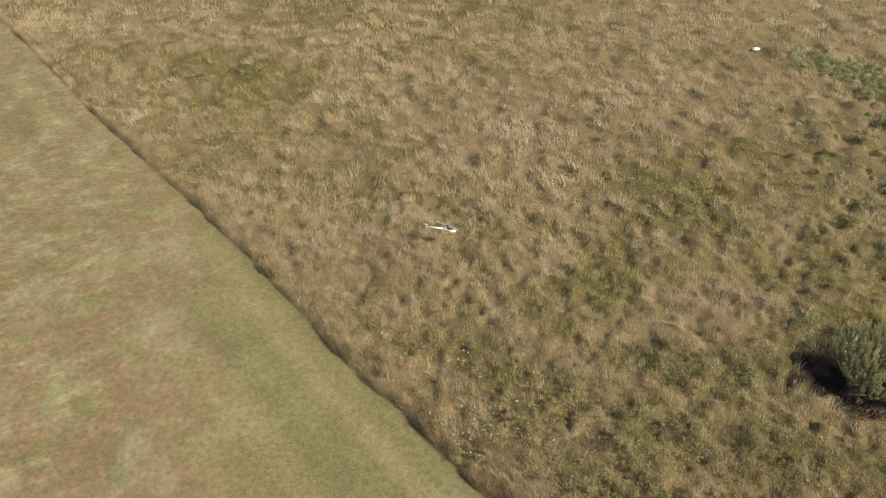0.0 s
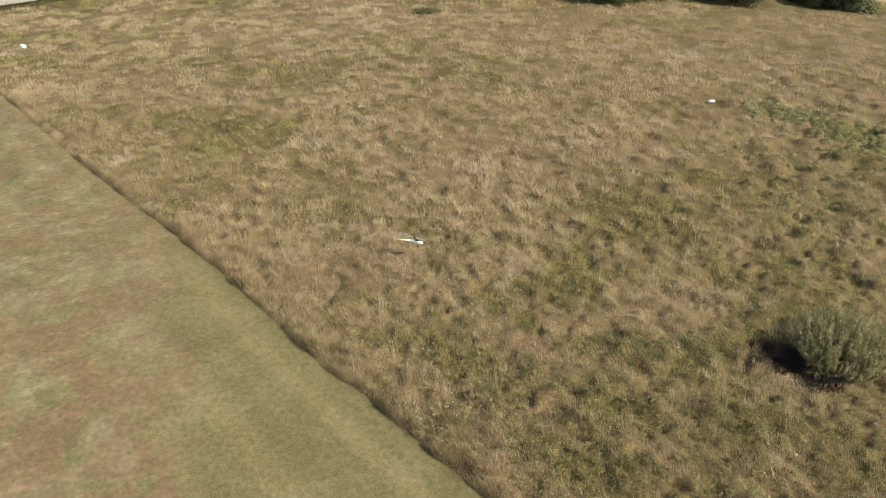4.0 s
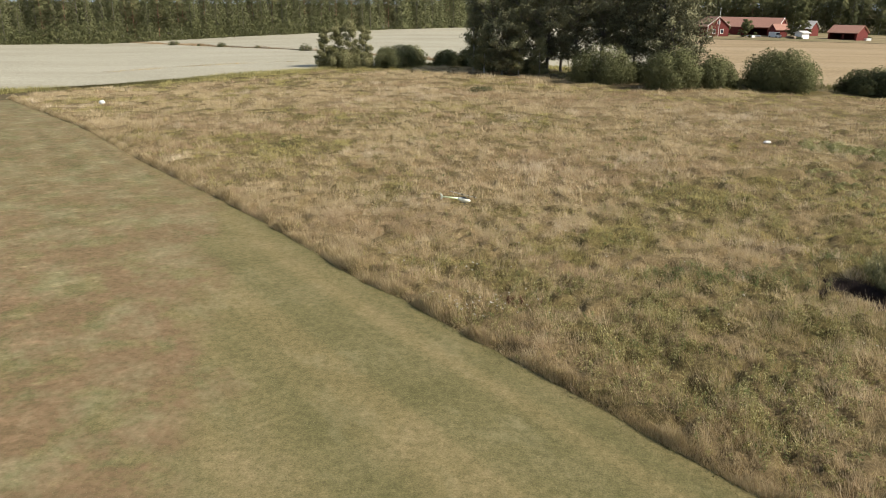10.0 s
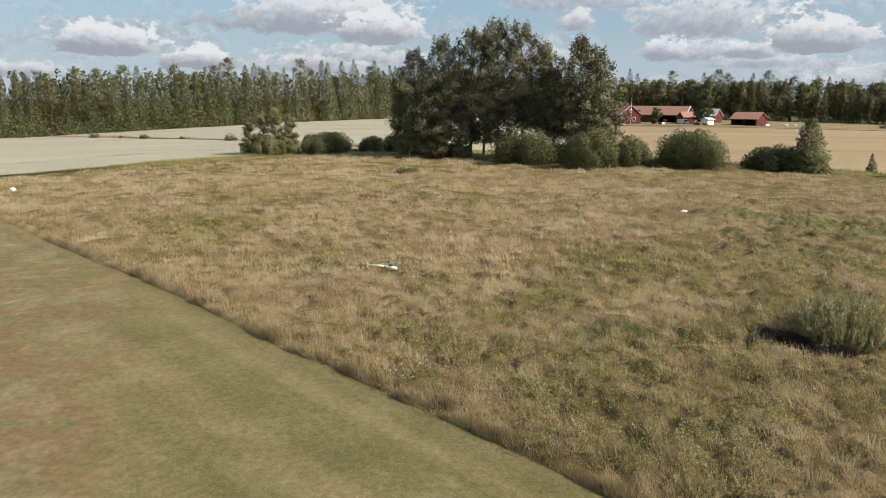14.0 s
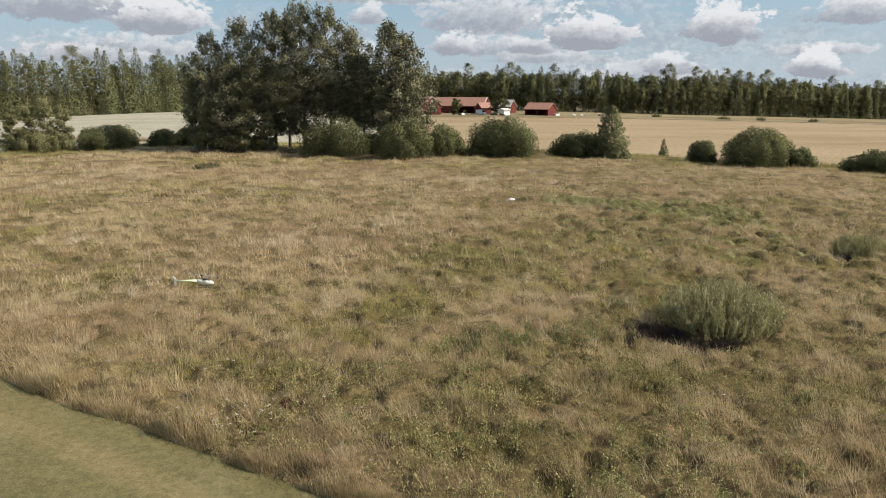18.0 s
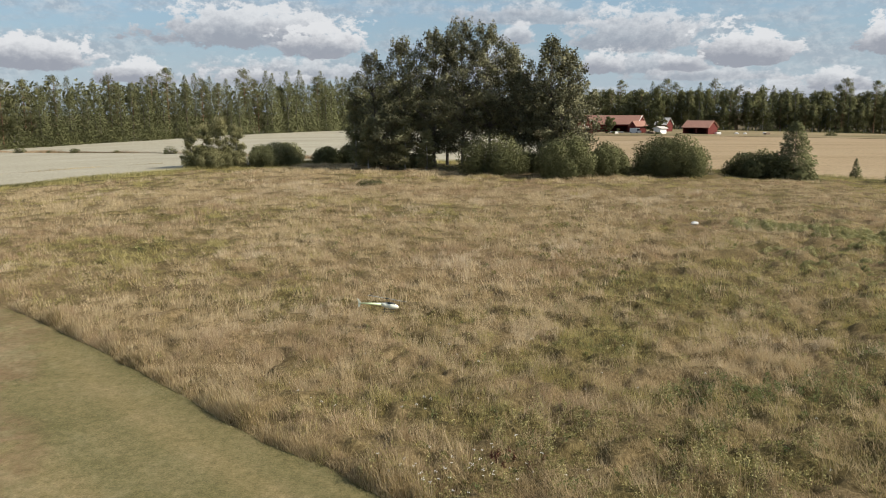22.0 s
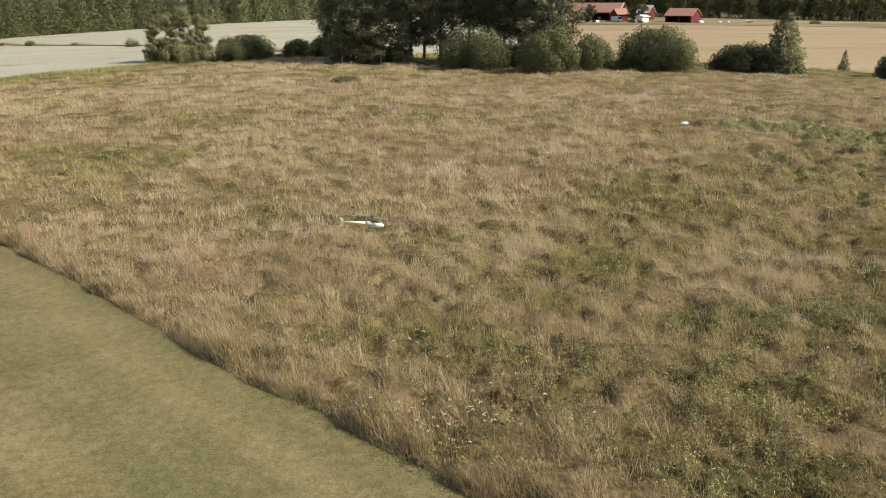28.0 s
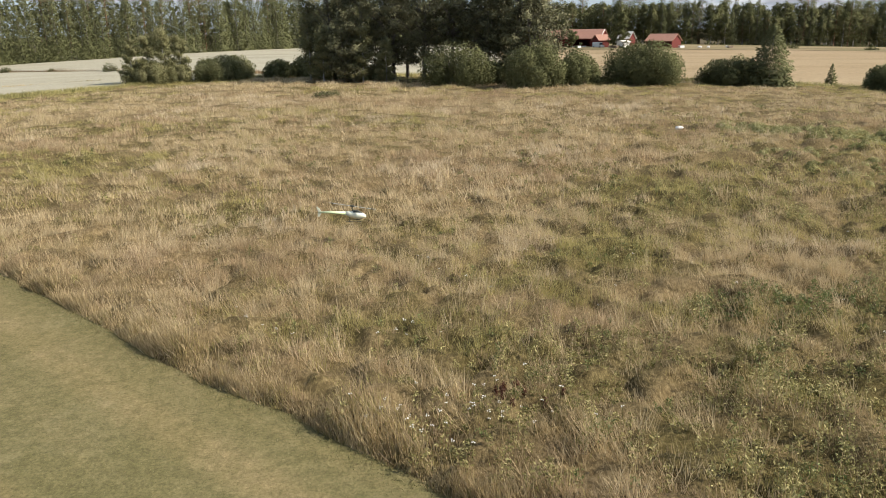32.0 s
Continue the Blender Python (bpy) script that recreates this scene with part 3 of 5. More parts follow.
def clump_points(blobs, per, seed, shell=0.55, rag=0.5, whole=0.5):
    """Points in ragged clumps: blobs of centre and radii, denser towards their skin."""
    r = np.random.default_rng(seed)
    out, tone, way = [], [], []
    mid = np.array([(b[0], b[1], b[2]) for b in blobs]).mean(0)
    for (cx, cy, cz, rx, ry, rz) in blobs:
        n = max(4, int(per * rx * rz))
        d = r.normal(size=(n, 3))
        d /= np.linalg.norm(d, axis=1)[:, None]
        q = r.random(n) ** shell * (1 - rag / 2 + rag * r.random(n))
        out.append(np.array([cx, cy, cz]) + d * q[:, None] * [rx, ry, rz])
        tone.append(np.full(n, r.random()))
        far = np.array([cx, cy, cz]) - mid
        way.append(d + whole * far / max(np.linalg.norm(far), 0.1))
    return np.concatenate(out), np.concatenate(tone), np.concatenate(way)


def limbs(bm, height, spread, n, seed, start=0.25, r0=0.16, lean=0.3):
    r = random.Random(seed)
    tips = []
    for i in range(n):
        h = height * (start + (0.92 - start) * (i + r.random()) / n)
        ang = i * 2.4 + r.uniform(-0.5, 0.5)
        reach = spread * (1.05 - 0.75 * (h / height - start) / (1 - start)) * r.uniform(0.6, 1.0)
        p0 = Vector((0, 0, h))
        p2 = Vector((math.cos(ang) * reach, math.sin(ang) * reach, h + reach * lean * r.uniform(0.7, 2.0)))
        p1 = (p0 + p2) / 2 + Vector((0, 0, -0.08 * reach))
        tube(bm, [p0, p1, p2], [r0 * (1.1 - h / height) * 0.55 + 0.02, r0 * 0.25, 0.012], 5)
        tips += [p1, p2]
    return tips


def broadleaf(name, height, spread, seed, leaf, count, mat, trunk_mat, label, category="tree", stems=1, low=0.18, group="", flat=1.0, clumps=2, own=0.5):
    """A deciduous tree: tapered stems, limbs, and a crown of leaf clumps with gaps."""
    r = random.Random(seed)
    root = empty(name, (0, 0, 0), label, category, group)
    bm = bmesh.new()
    blobs = []
    for s in range(stems):
        off = Vector((r.uniform(-1, 1), r.uniform(-1, 1), 0)) * (0.35 * spread if stems > 1 else 0)
        sh = height * (1 if s == 0 else r.uniform(0.75, 0.97))
        b2 = bmesh.new()
        n = 8
        pts = [Vector((math.sin(k * 0.9 + seed) * 0.02 * sh * k / n, math.cos(k * 0.7 + seed) * 0.02 * sh * k / n, sh * 0.96 * k / n)) for k in range(n + 1)]
        tube(b2, pts, [sh * 0.0125 * (1 - 0.93 * k / n) + 0.015 for k in range(n + 1)], 8)
        tips = limbs(b2, sh, spread, int(11 + sh * 0.9), seed * 7 + s, low, sh * 0.012)
        for v in b2.verts:
            v.co += off
        me = bpy.data.meshes.new("t")
        b2.to_mesh(me)
        b2.free()
        bm.from_mesh(me)
        bpy.data.meshes.remove(me)
        for t in tips:
            for _ in range(clumps):
                q = t + off + Vector((r.gauss(0, 0.3), r.gauss(0, 0.3), r.gauss(0.1, 0.3))) * (sh * 0.06)
                e = sh * r.uniform(0.045, 0.085) / flat ** 0.55
                blobs.append((q.x, q.y, max(q.z, 0.4), e * 1.15, e * 1.15, e * 0.8 * flat))
        for k in range(6):
            z = sh * (0.72 + 0.05 * k)
            e = sh * 0.07 * (1.15 - 0.1 * k)
            blobs.append((off.x + r.gauss(0, 0.12 * spread), off.y + r.gauss(0, 0.12 * spread), z, e, e, e * 1.2))
    part("trunk", bm, trunk_mat, root, smooth=True)
    leaves("crown", blobs, count, leaf, mat, root, seed + 50, 0.7, rag=0.75, own=own, whole=1.4 if height > 12 else 0.5)
    return root


def aspen(height, spread, seed, low, label):
    """A tall aspen: a tapered stem, rising limbs, and a broad rounded crown of separate leaf masses."""
    r = random.Random(seed)
    root = empty("aspen", (0, 0, 0), label, "tree", "aspens of the grove")
    bm = bmesh.new()
    n = 9
    sway = [Vector((math.sin(k * 0.8 + seed) * 0.018 * height * k / n, math.cos(k * 0.6 + seed) * 0.018 * height * k / n, height * 0.95 * k / n)) for k in range(n + 1)]
    tube(bm, sway, [height * 0.0125 * (1 - 0.92 * k / n) + 0.015 for k in range(n + 1)], 8)
    blobs = []
    count = int(8.2 * height)
    for k in range(count):
        u = low + (0.985 - low) * ((k + r.random()) / count) ** 0.88
        v = (u - low) / (1 - low)
        wide = spread * max(0.10, 1 - abs(2 * (v - 0.44)) ** 2.0) ** 0.6
        ang, q = k * 2.4 + r.uniform(-0.6, 0.6), wide * (0.15 + 0.85 * r.random()) ** 0.6
        p = Vector((math.cos(ang) * q, math.sin(ang) * q, height * u)) + sway[min(n, int(u * n))].xy.to_3d()
        e = r.uniform(0.55, 1.0) * (0.72 + 0.35 * (1 - v))
        if k % 2 == 0:
            foot = Vector((0, 0, max(height * (low + 0.06), height * u - 0.75 * q - 0.4))) + sway[min(n, int(u * n * 0.9))].xy.to_3d()
            tube(bm, [foot, foot.lerp(p, 0.55) + Vector((0, 0, -0.06 * q)), p], [0.012 * height * (1.1 - u) * 0.5 + 0.02, 0.035, 0.012], 5)
        tip = max(0.0, (v - 0.62) / 0.38)
        blobs.append((p.x, p.y, p.z, e * (1.2 - 0.55 * tip), e * (1.2 - 0.55 * tip), e * (0.72 + 0.75 * tip)))
    part("trunk", bm, "bark", root, smooth=True)
    leaves("crown", blobs, 118 * count, 0.19, "aspen", root, seed + 50, 0.75, rag=0.6, shell=0.5, own=0.26)
    return root


def shrub(name, w, d, h, seed, leaf, count, mat, label, group="", upright=0.0):
    """A round bush: many thin stems from one stool under a closed, lumpy dome of leaves."""
    r = random.Random(seed)
    root = empty(name, (0, 0, 0), label, "bush", group)
    bm = bmesh.new()
    blobs = []
    for i in range(30):
        a, q = i * 2.4 + r.uniform(-0.4, 0.4), ((i + r.random()) / 30) ** 0.5
        x, y = math.cos(a) * q * w * 0.46, math.sin(a) * q * d * 0.44
        z = h * math.sqrt(max(0.05, 1 - 0.80 * q * q)) * r.uniform(0.80, 1.0)
        tube(bm, [Vector((x * 0.3, y * 0.3, 0)), Vector((x * 0.7, y * 0.7, z * 0.55)), Vector((x, y, z * 0.9))], [0.035, 0.02, 0.006], 4)
        for u in (0.20, 0.5, 0.80):
            e = h * r.uniform(0.16, 0.27)
            ew, ed = max(e * 0.9, 0.115 * w * r.uniform(0.8, 1.2)), max(e * 0.9, 0.115 * d * r.uniform(0.8, 1.2))
            k = 0.72 + 0.28 * math.sin(min(1.0, u * 1.25) * math.pi / 2 + 0.35)
            blobs.append((x * k, y * k, max(z * u, e * 0.55), ew, ed, e))
    part("stool", bm, "bark", root)
    leaves("foliage", blobs, count, leaf, mat, root, seed + 9, 0.55, upright, 0.28, 0.16, own=0.25)
    return root


def wood_spruce(height, spread, seed, n=3300, taper=0.62, leaf=0.38, mat="spruce", label="dark spruce at the edge of the woods", group="trees of the wood edge"):
    """A full-grown spruce seen from afar: whorls of drooping sprays round a tapered stem."""
    r = np.random.default_rng(seed)
    root = empty("spruce", (0, 0, 0), label, "tree", group)
    bm = bmesh.new()
    tube(bm, [Vector((0, 0, 0)), Vector((0.05, 0.03, height * 0.5)), Vector((0, 0, height * 0.97))], [height * 0.011, height * 0.007, 0.03], 6)
    part("trunk", bm, "bark", root, smooth=True)
    ring = r.integers(0, 25, n) + 0.5
    u = 0.05 + 0.95 * ring / 25 * (0.35 + 0.65 * ring / 25) ** 0.25
    arm = r.integers(0, 7, n)
    ang = arm * math.tau / 7 + ring * 1.3 + r.normal(0, 0.20, n)
    long = np.random.default_rng(seed + 1).uniform(0.70, 1.2, (26, 7))[ring.astype(int), arm]
    q = (spread * (1 - u) ** taper + 0.06 * spread) * long * r.random(n) ** 0.45
    pts = np.stack([np.cos(ang) * q, np.sin(ang) * q, height * u - 0.30 * q + r.normal(0, 0.018 * height, n)], 1)
    tones = 0.3 + 0.4 * np.random.default_rng(seed + 2).random((26, 7))[ring.astype(int), arm]
    out = np.stack([pts[:, 0], pts[:, 1], 0.4 * q + 0.1], 1)
    size = ((0.75 + 1.0 * (1 - u)) * leaf)[:, None]
    v, f, nn = cards(np.concatenate([pts, [[0, 0, height * 0.985]]]), np.concatenate([size, [[0.6 * leaf]]]), seed + 3, 0.38, 0.0, np.concatenate([out, [[0, 0, 1.0]]]), 0.20, np.concatenate([np.stack([np.cos(ang), np.sin(ang), np.full(n, -0.35)], 1), [[0, 0, 1.0]]]))
    soup("crown", v, f, mat, root, np.repeat(np.append(tones, 0.5), 4), nn)
    return root


def place(ob, x, y, turn=0.0, s=1.0):
    ob.matrix_basis = pose(x, y, float(land(x, y)) - 0.02, 0, 0, turn) @ Matrix.Scale(s, 4)
    return ob


def again(ob, x, y, turn=0.0, s=1.0):
    c = copy_thing(ob, pose(x, y, float(land(x, y)) - 0.02, 0, 0, turn))
    c.scale = (s, s, s)
    return c


# The grove: tall aspens over shrubs, with birches at its western skirt.
GROVE = [(3.5, 92.0, 15.9, 4.0), (0.3, 93.5, 15.1, 3.8), (-3.2, 94.5, 14.2, 3.7), (6.4, 91.0, 15.5, 3.8), (12.4, 86.5, 13.6, 3.0), (9.0, 92.5, 13.0, 3.4), (-6.6, 96.2, 12.8, 3.3), (14.6, 87.5, 12.6, 2.8), (2.0, 97.5, 14.6, 4.2), (9.8, 88.6, 10.6, 2.6), (13.4, 85.2, 8.6, 2.7), (-5.0, 92.0, 7.0, 1.9)]
for i, (x, y, h, s) in enumerate(GROVE):
    place(aspen(h * 1.02, s * 1.08, 11 + i, 0.25 if 5 < x < 11 else 0.12, "tall dark green aspen standing in the field grove"), x, y, i * 47)
BIRCHES = [(-8.8, 96.0, 8.2, 1.5), (-7.2, 92.8, 6.0, 1.3), (-3.0, 91.4, 6.2, 1.2), (-0.6, 90.6, 4.6, 1.1), (-29.0, 100.0, 5.2, 1.3), (-27.3, 100.6, 5.7, 1.4), (-25.6, 101.0, 6.4, 1.4), (-24.0, 102.0, 5.2, 1.3)]
for i, (x, y, h, s) in enumerate(BIRCHES):
    place(broadleaf("birch", h, s, 31 + i, 0.15, 8000, "sallow", "birch_bark", "young birch with a white stem at the skirt of the grove", low=0.04, group="birches of the grove", clumps=6), x, y, i * 61)
SHRUBS = [  # x, y, width, depth, height, material
    (6.1, 83.8, 7.2, 5.0, 4.5, "shrub"), (12.6, 79.6, 6.2, 5.0, 4.5, "shrub"), (17.4, 82.4, 7.0, 4.4, 3.5, "shrub"), (23.6, 82.0, 11.4, 6.0, 4.5, "shrub"),
    (31.8, 79.4, 7.0, 4.6, 3.0, "shrub"), (-27.4, 100.2, 5.4, 3.6, 2.9, "sallow"), (-24.8, 101.4, 4.2, 3.2, 2.6, "sallow"), (-18.6, 101.5, 8.6, 4.4, 3.2, "birch"), (-21.4, 103.4, 4.0, 3.0, 2.8, "birch"), (-6.5, 98.0, 4.0, 3.0, 4.0, "birch"), (-13.0, 103.0, 4.0, 3.0, 2.5, "shrub"), (-9.6, 104.0, 4.6, 3.2, 3.0, "shrub")]
SHRUBS += [
    (46.6, 70.2, 11.6, 6.0, 4.3, "shrub"), (50.5, 69.6, 5.0, 3.6, 2.2, "shrub"), (42.4, 73.4, 3.0, 2.4, 2.6, "shrub"), (54.5, 63.0, 6.4, 4.2, 2.6, "shrub"), (60.0, 61.0, 5.5, 4.0, 3.0, "shrub"),
    (-1.6, 93.0, 3.4, 2.6, 2.2, "birch"), (10.0, 86.0, 3.6, 3.0, 2.6, "shrub"), (15.0, 84.4, 3.0, 3.0, 2.4, "shrub")]
for i, (x, y, w, d, h, mt) in enumerate(SHRUBS):
    place(shrub("shrub", w, d, h, 61 + i, 0.18, int(4500 + 2300 * w), mt, "rounded dark green willow shrub along the field edge", group="shrubs along the field edge"), x, y, i * 33)
place(wood_spruce(5.6, 2.2, 4, 8000, 0.5, 0.20, "spruce", "dense green conical tree among the field-edge bushes", ""), 34.2, 77.6)
place(wood_spruce(2.1, 0.7, 5, 420, 0.8, 0.22, "shrub", "young spruce at the edge of the golden field", ""), 41.8, 80.0)
for i, (x, y, h) in enumerate(((-43.0, 136.5, 1.7), (-38.0, 134.5, 1.5), (-66.5, 154.0, 1.3), (-83.0, 166.0, 1.6), (-56.0, 147.0, 0.8), (-74.0, 160.0, 0.8))):
    place(shrub("ditch_bush", 1.7 * h, 1.3 * h, h, 90 + i, 0.2, 700, "shrub", "small bush on the ditch between two fields", "bushes on the ditch"), x, y)

# The woods behind the fields.
def wood_pine(height, spread, seed):
    """A forest pine: bare stem and a ragged crown of flat needle clumps."""
    r = random.Random(seed)
    root = empty("pine", (0, 0, 0), "tall pine at the edge of the woods", "tree", "trees of the wood edge")
    bm = bmesh.new()
    tube(bm, [Vector((0, 0, 0)), Vector((0.12, 0.05, height * 0.5)), Vector((0, 0.1, height * 0.95))], [height * 0.011, height * 0.008, 0.04], 6)
    blobs = []
    for k in range(30):
        u = 0.16 + 0.82 * (k + r.random()) / 30
        reach = spread * math.sqrt(max(0.05, 1 - ((u - 0.52) / 0.50) ** 2)) * r.uniform(0.35, 1.0)
        ang = k * 2.4 + r.uniform(-0.4, 0.4)
        p = Vector((math.cos(ang) * reach, math.sin(ang) * reach, height * u))
        tube(bm, [Vector((0, 0, height * u - 0.3 * reach)), p], [0.06, 0.02], 4)
        e = r.uniform(0.95, 1.5)
        blobs.append((p.x, p.y, p.z, e * 1.15, e * 1.15, e * 0.75))
    blobs.append((0, 0, height * 0.97, 0.8, 0.8, 0.9))
    part("trunk", bm, "pine_bark", root, smooth=True)
    leaves("crown", blobs, 3600, 0.35, "pine", root, seed + 5, 0.55, rag=0.6, own=0.15, whole=1.6)
    return root


PINE = [place(wood_pine(16.5 + i, 2.7, 120 + i), -90, 276) for i in range(4)]
SPRUCE = [place(wood_spruce(16.5 + i, 3.4, 130 + 5 * i), -80, 276) for i in range(4)]
WBIRCH = [place(broadleaf("birch", 15.0 + i, 3.1, 140 + i, 0.44, 3300, "wood_birch", "birch_bark", "green birch at the edge of the woods", group="trees of the wood edge", low=0.10, own=0.15), -70, 270) for i in range(3)]
kinds = PINE + SPRUCE + WBIRCH
fw = random.Random(3)
# the line of the wood edge, west to east, with the scale of the trees there
WOOD = [(-300.0, 190.0), (-180.0, 172.0), (-131.0, 174.0), (-106.0, 188.0), (-69.0, 224.0), (-27.0, 277.0), (20.0, 300.0), (55.0, 285.0), (100.0, 272.0), (150.0, 262.0), (210.0, 272.0), (290.0, 290.0), (380.0, 290.0)]
WX, WY = (np.array(c) for c in zip(*WOOD))
first = {id(k): True for k in kinds}
x = -190.0
while x < 290:
    for row in range(2):
        px, py = x + row * 1.3 + fw.uniform(-0.9, 0.9), float(np.interp(x, WX, WY)) + row * 3.2 + fw.uniform(-0.8, 2.0)
        tall = 0.92 + 0.15 * min(1.0, max(0.0, (x + 110) / 70)) if x < 20 else 0.96
        wave = 0.08 * (float(drift(px, 0.0, 14.0, 72)) - 0.5)
        k = fw.choice(PINE * 5 + SPRUCE * 9 + WBIRCH * 1 if x < 20 else PINE * 4 + SPRUCE * 2 + WBIRCH * 7)
        s = tall * (fw.uniform(0.86, 1.03) + wave) * (fw.uniform(0.70, 1.0) if row == 0 else 1.0)
        if first.pop(id(k), None):
            place(k, px, py, fw.uniform(0, 360), s)
        else:
            again(k, px, py, fw.uniform(0, 360), s)
    x += 2.3 if x < 20 else 2.7
# closed mass of the deeper wood: crown behind crown
dr = np.random.default_rng(5)
n = 1500
tx = np.where(np.arange(n) < 1150, dr.uniform(-215, 320, n), dr.uniform(-420, 520, n))
ty = np.interp(tx, WX, WY) + 7 + dr.random(n) ** 1.6 * 34
th = np.where(tx < 20, 16.4, 14.2) * dr.uniform(0.80, 1.03, n)
pick = np.repeat(np.arange(n), 60)
u, ang = dr.random(len(pick)) ** 0.8, dr.uniform(0, math.tau, len(pick))
q = 2.9 * np.sqrt(np.maximum(0.03, 1.0 - u ** 1.7)) * np.sqrt(dr.random(len(pick)))
px, py = tx[pick] + np.cos(ang) * q, ty[pick] + np.sin(ang) * q
v, f, nn = cards(np.stack([px, py, land(px, py) + th[pick] * u], 1), 1.05, 77, 0.6, 0.0, np.stack([np.cos(ang) * q, np.sin(ang) * q, 0.5 * q + 0.2], 1), 0.3)
tagged(soup("deep_woods", v, f, "pine", None, np.repeat(dr.random(n)[pick], 4), nn), "dark mass of trees deeper in the woods", "woods", kind="stuff")
# saplings and bushes along the foot of the wood
pts, tones = [], []
for i in range(1350):
    px = fw.uniform(-230, 380) if i < 900 else fw.uniform(-190, -60)
    py = float(np.interp(px, WX, WY)) - (1.0 if i < 900 else 4.5) + fw.gauss(0, 1.5)
    hgt = (0.8 + 4.4 * float(drift(px, 3.0, 11.0, 71)) * fw.random()) * (1.0 if px < 20 else 0.65) * (1.0 if i < 900 else 1.9)
    t = fw.random()
    for k in range(int(10 + 12 * hgt)):
        u = fw.random() ** 1.4
        q = hgt * 0.36 * (1.05 - u)
        pts.append((px + fw.gauss(0, q), py + fw.gauss(0, q), float(land(px, py)) + hgt * u))
        tones.append(t)
v, f = cards(np.array(pts), 0.55, 78, 0.5)
tagged(soup("undergrowth", v, f, "shrub", None, np.repeat(np.array(tones), 4)), "low green saplings and bushes along the wood edge", "undergrowth", kind="stuff")


# ---- the farm ----
def wood_wall(name, col):
    m = material(name, col, 0.85, 0.2)
    n = noise_node(m, 3.0, 4, 0.6, position(m, (6, 6, 0.4)))
    r = ramp_node(m, [(0.3, tuple(c * 0.7 for c in col)), (0.7, tuple(min(1, c * 1.25) for c in col))])
    m.node_tree.links.new(n, r.inputs[0])
    return paint(m, r.outputs[0])


MAT["red"] = wood_wall("falu_red_boards", (0.135, 0.033, 0.027))
MAT["dark"] = wood_wall("dark_opening", (0.03, 0.012, 0.010))
MAT["tile"] = wood_wall("clay_tiles", (0.37, 0.20, 0.145))
MAT["white"] = material("white_paint", (0.78, 0.77, 0.73), 0.6)
MAT["sheet"] = wood_wall("pale_roof_sheet", (0.55, 0.52, 0.47))
MAT["glass"] = material("window_glass", (0.03, 0.04, 0.05), 0.1, 0.5)
MAT["grey"] = material("grey_metal", (0.35, 0.36, 0.37), 0.45, 0.5, 0.3)
MAT["black"] = material("black_rubber", (0.02, 0.02, 0.022), 0.7)


def gable_house(name, length, depth, eave, ridge, label, roof="tile", openings=(), gable_windows=(), trim=False, wall="red"):
    """Gabled wooden building; its front runs from the origin along -x, its right gable along +y."""
    root = empty(name, (0, 0, 0), label, "building")
    t = 0.12
    # front wall in pieces round its openings
    cuts = sorted(openings)
    x = 0.0
    bm = bmesh.new()
    for (a, b, z0, z1) in cuts:
        if a > x:
            box(bm, (-a, 0, 0), (-x, t, eave))
        if z1 < eave:
            box(bm, (-b, 0, z1), (-a, t, eave))
        if z0 > 0:
            box(bm, (-b, 0, 0), (-a, t, z0))
        x = b
    if x < length:
        box(bm, (-length, 0, 0), (-x, t, eave))
    part("front_wall", bm, wall, root)
    bm = bmesh.new()
    box(bm, (-length, depth - t, 0), (0, depth, eave))
    part("back_wall", bm, wall, root)
    for gx in (-t, -length):
        bm = bmesh.new()
        prof = [(t, 0), (depth - t, 0), (depth - t, eave), (depth / 2, ridge - 0.05), (t, eave)]
        a = [bm.verts.new((gx, y, z)) for y, z in prof]
        b = [bm.verts.new((gx + t, y, z)) for y, z in prof]
        bm.faces.new(a)
        bm.faces.new(b[::-1])
        for i in range(5):
            bm.faces.new((a[i], a[(i + 1) % 5], b[(i + 1) % 5], b[i]))
        bmesh.ops.recalc_face_normals(bm, faces=bm.faces[:])
        part("gable_wall", bm, wall, root)
    for side in (0, 1):
        bm = bmesh.new()
        o = 0.35
        ye = -o if side == 0 else depth + o
        drop = (ridge - eave) / (depth / 2) * o
        q = [(ye, eave - drop), (depth / 2, ridge), (depth / 2, ridge + 0.14), (ye, eave - drop + 0.14)]
        a = [bm.verts.new((-length - o, y, z)) for y, z in q]
        b = [bm.verts.new((o, y, z)) for y, z in q]
        bm.faces.new(a)
        bm.faces.new(b[::-1])
        for i in range(4):
            bm.faces.new((a[i], a[(i + 1) % 4], b[(i + 1) % 4], b[i]))
        bmesh.ops.recalc_face_normals(bm, faces=bm.faces[:])
        part("roof", bm, roof, root)
    if trim:
        for s in (-1, 1):
            bm = bmesh.new()
            tube(bm, [Vector((0.16, depth / 2 + s * (depth / 2 + 0.35), eave - 0.15)), Vector((0.16, depth / 2, ridge + 0.1))], [0.12, 0.12], 4)
            part("barge_board", bm, "white", root)
        bm = bmesh.new()
        box(bm, (-0.02, 0.0, 0.0), (0.03, 0.14, eave))
        part("corner_board", bm, "white", root)
    for (y, z, w, h) in gable_windows:
        bm = bmesh.new()
        box(bm, (0.002, y - w / 2 - 0.1, z - 0.1), (0.05, y + w / 2 + 0.1, z + h + 0.1))
        win = part("window", bm, "white", root)
        bm = bmesh.new()
        box(bm, (0.052, y - w / 2, z), (0.06, y + w / 2, z + h))
        part("pane", bm, "glass", win)
    # floor slab inside keeps the openings dark
    bm = bmesh.new()
    box(bm, (-length + t, t, 0.03), (-t, depth - t, 0.08))
    part("floor_slab", bm, "dark", root)
    return root


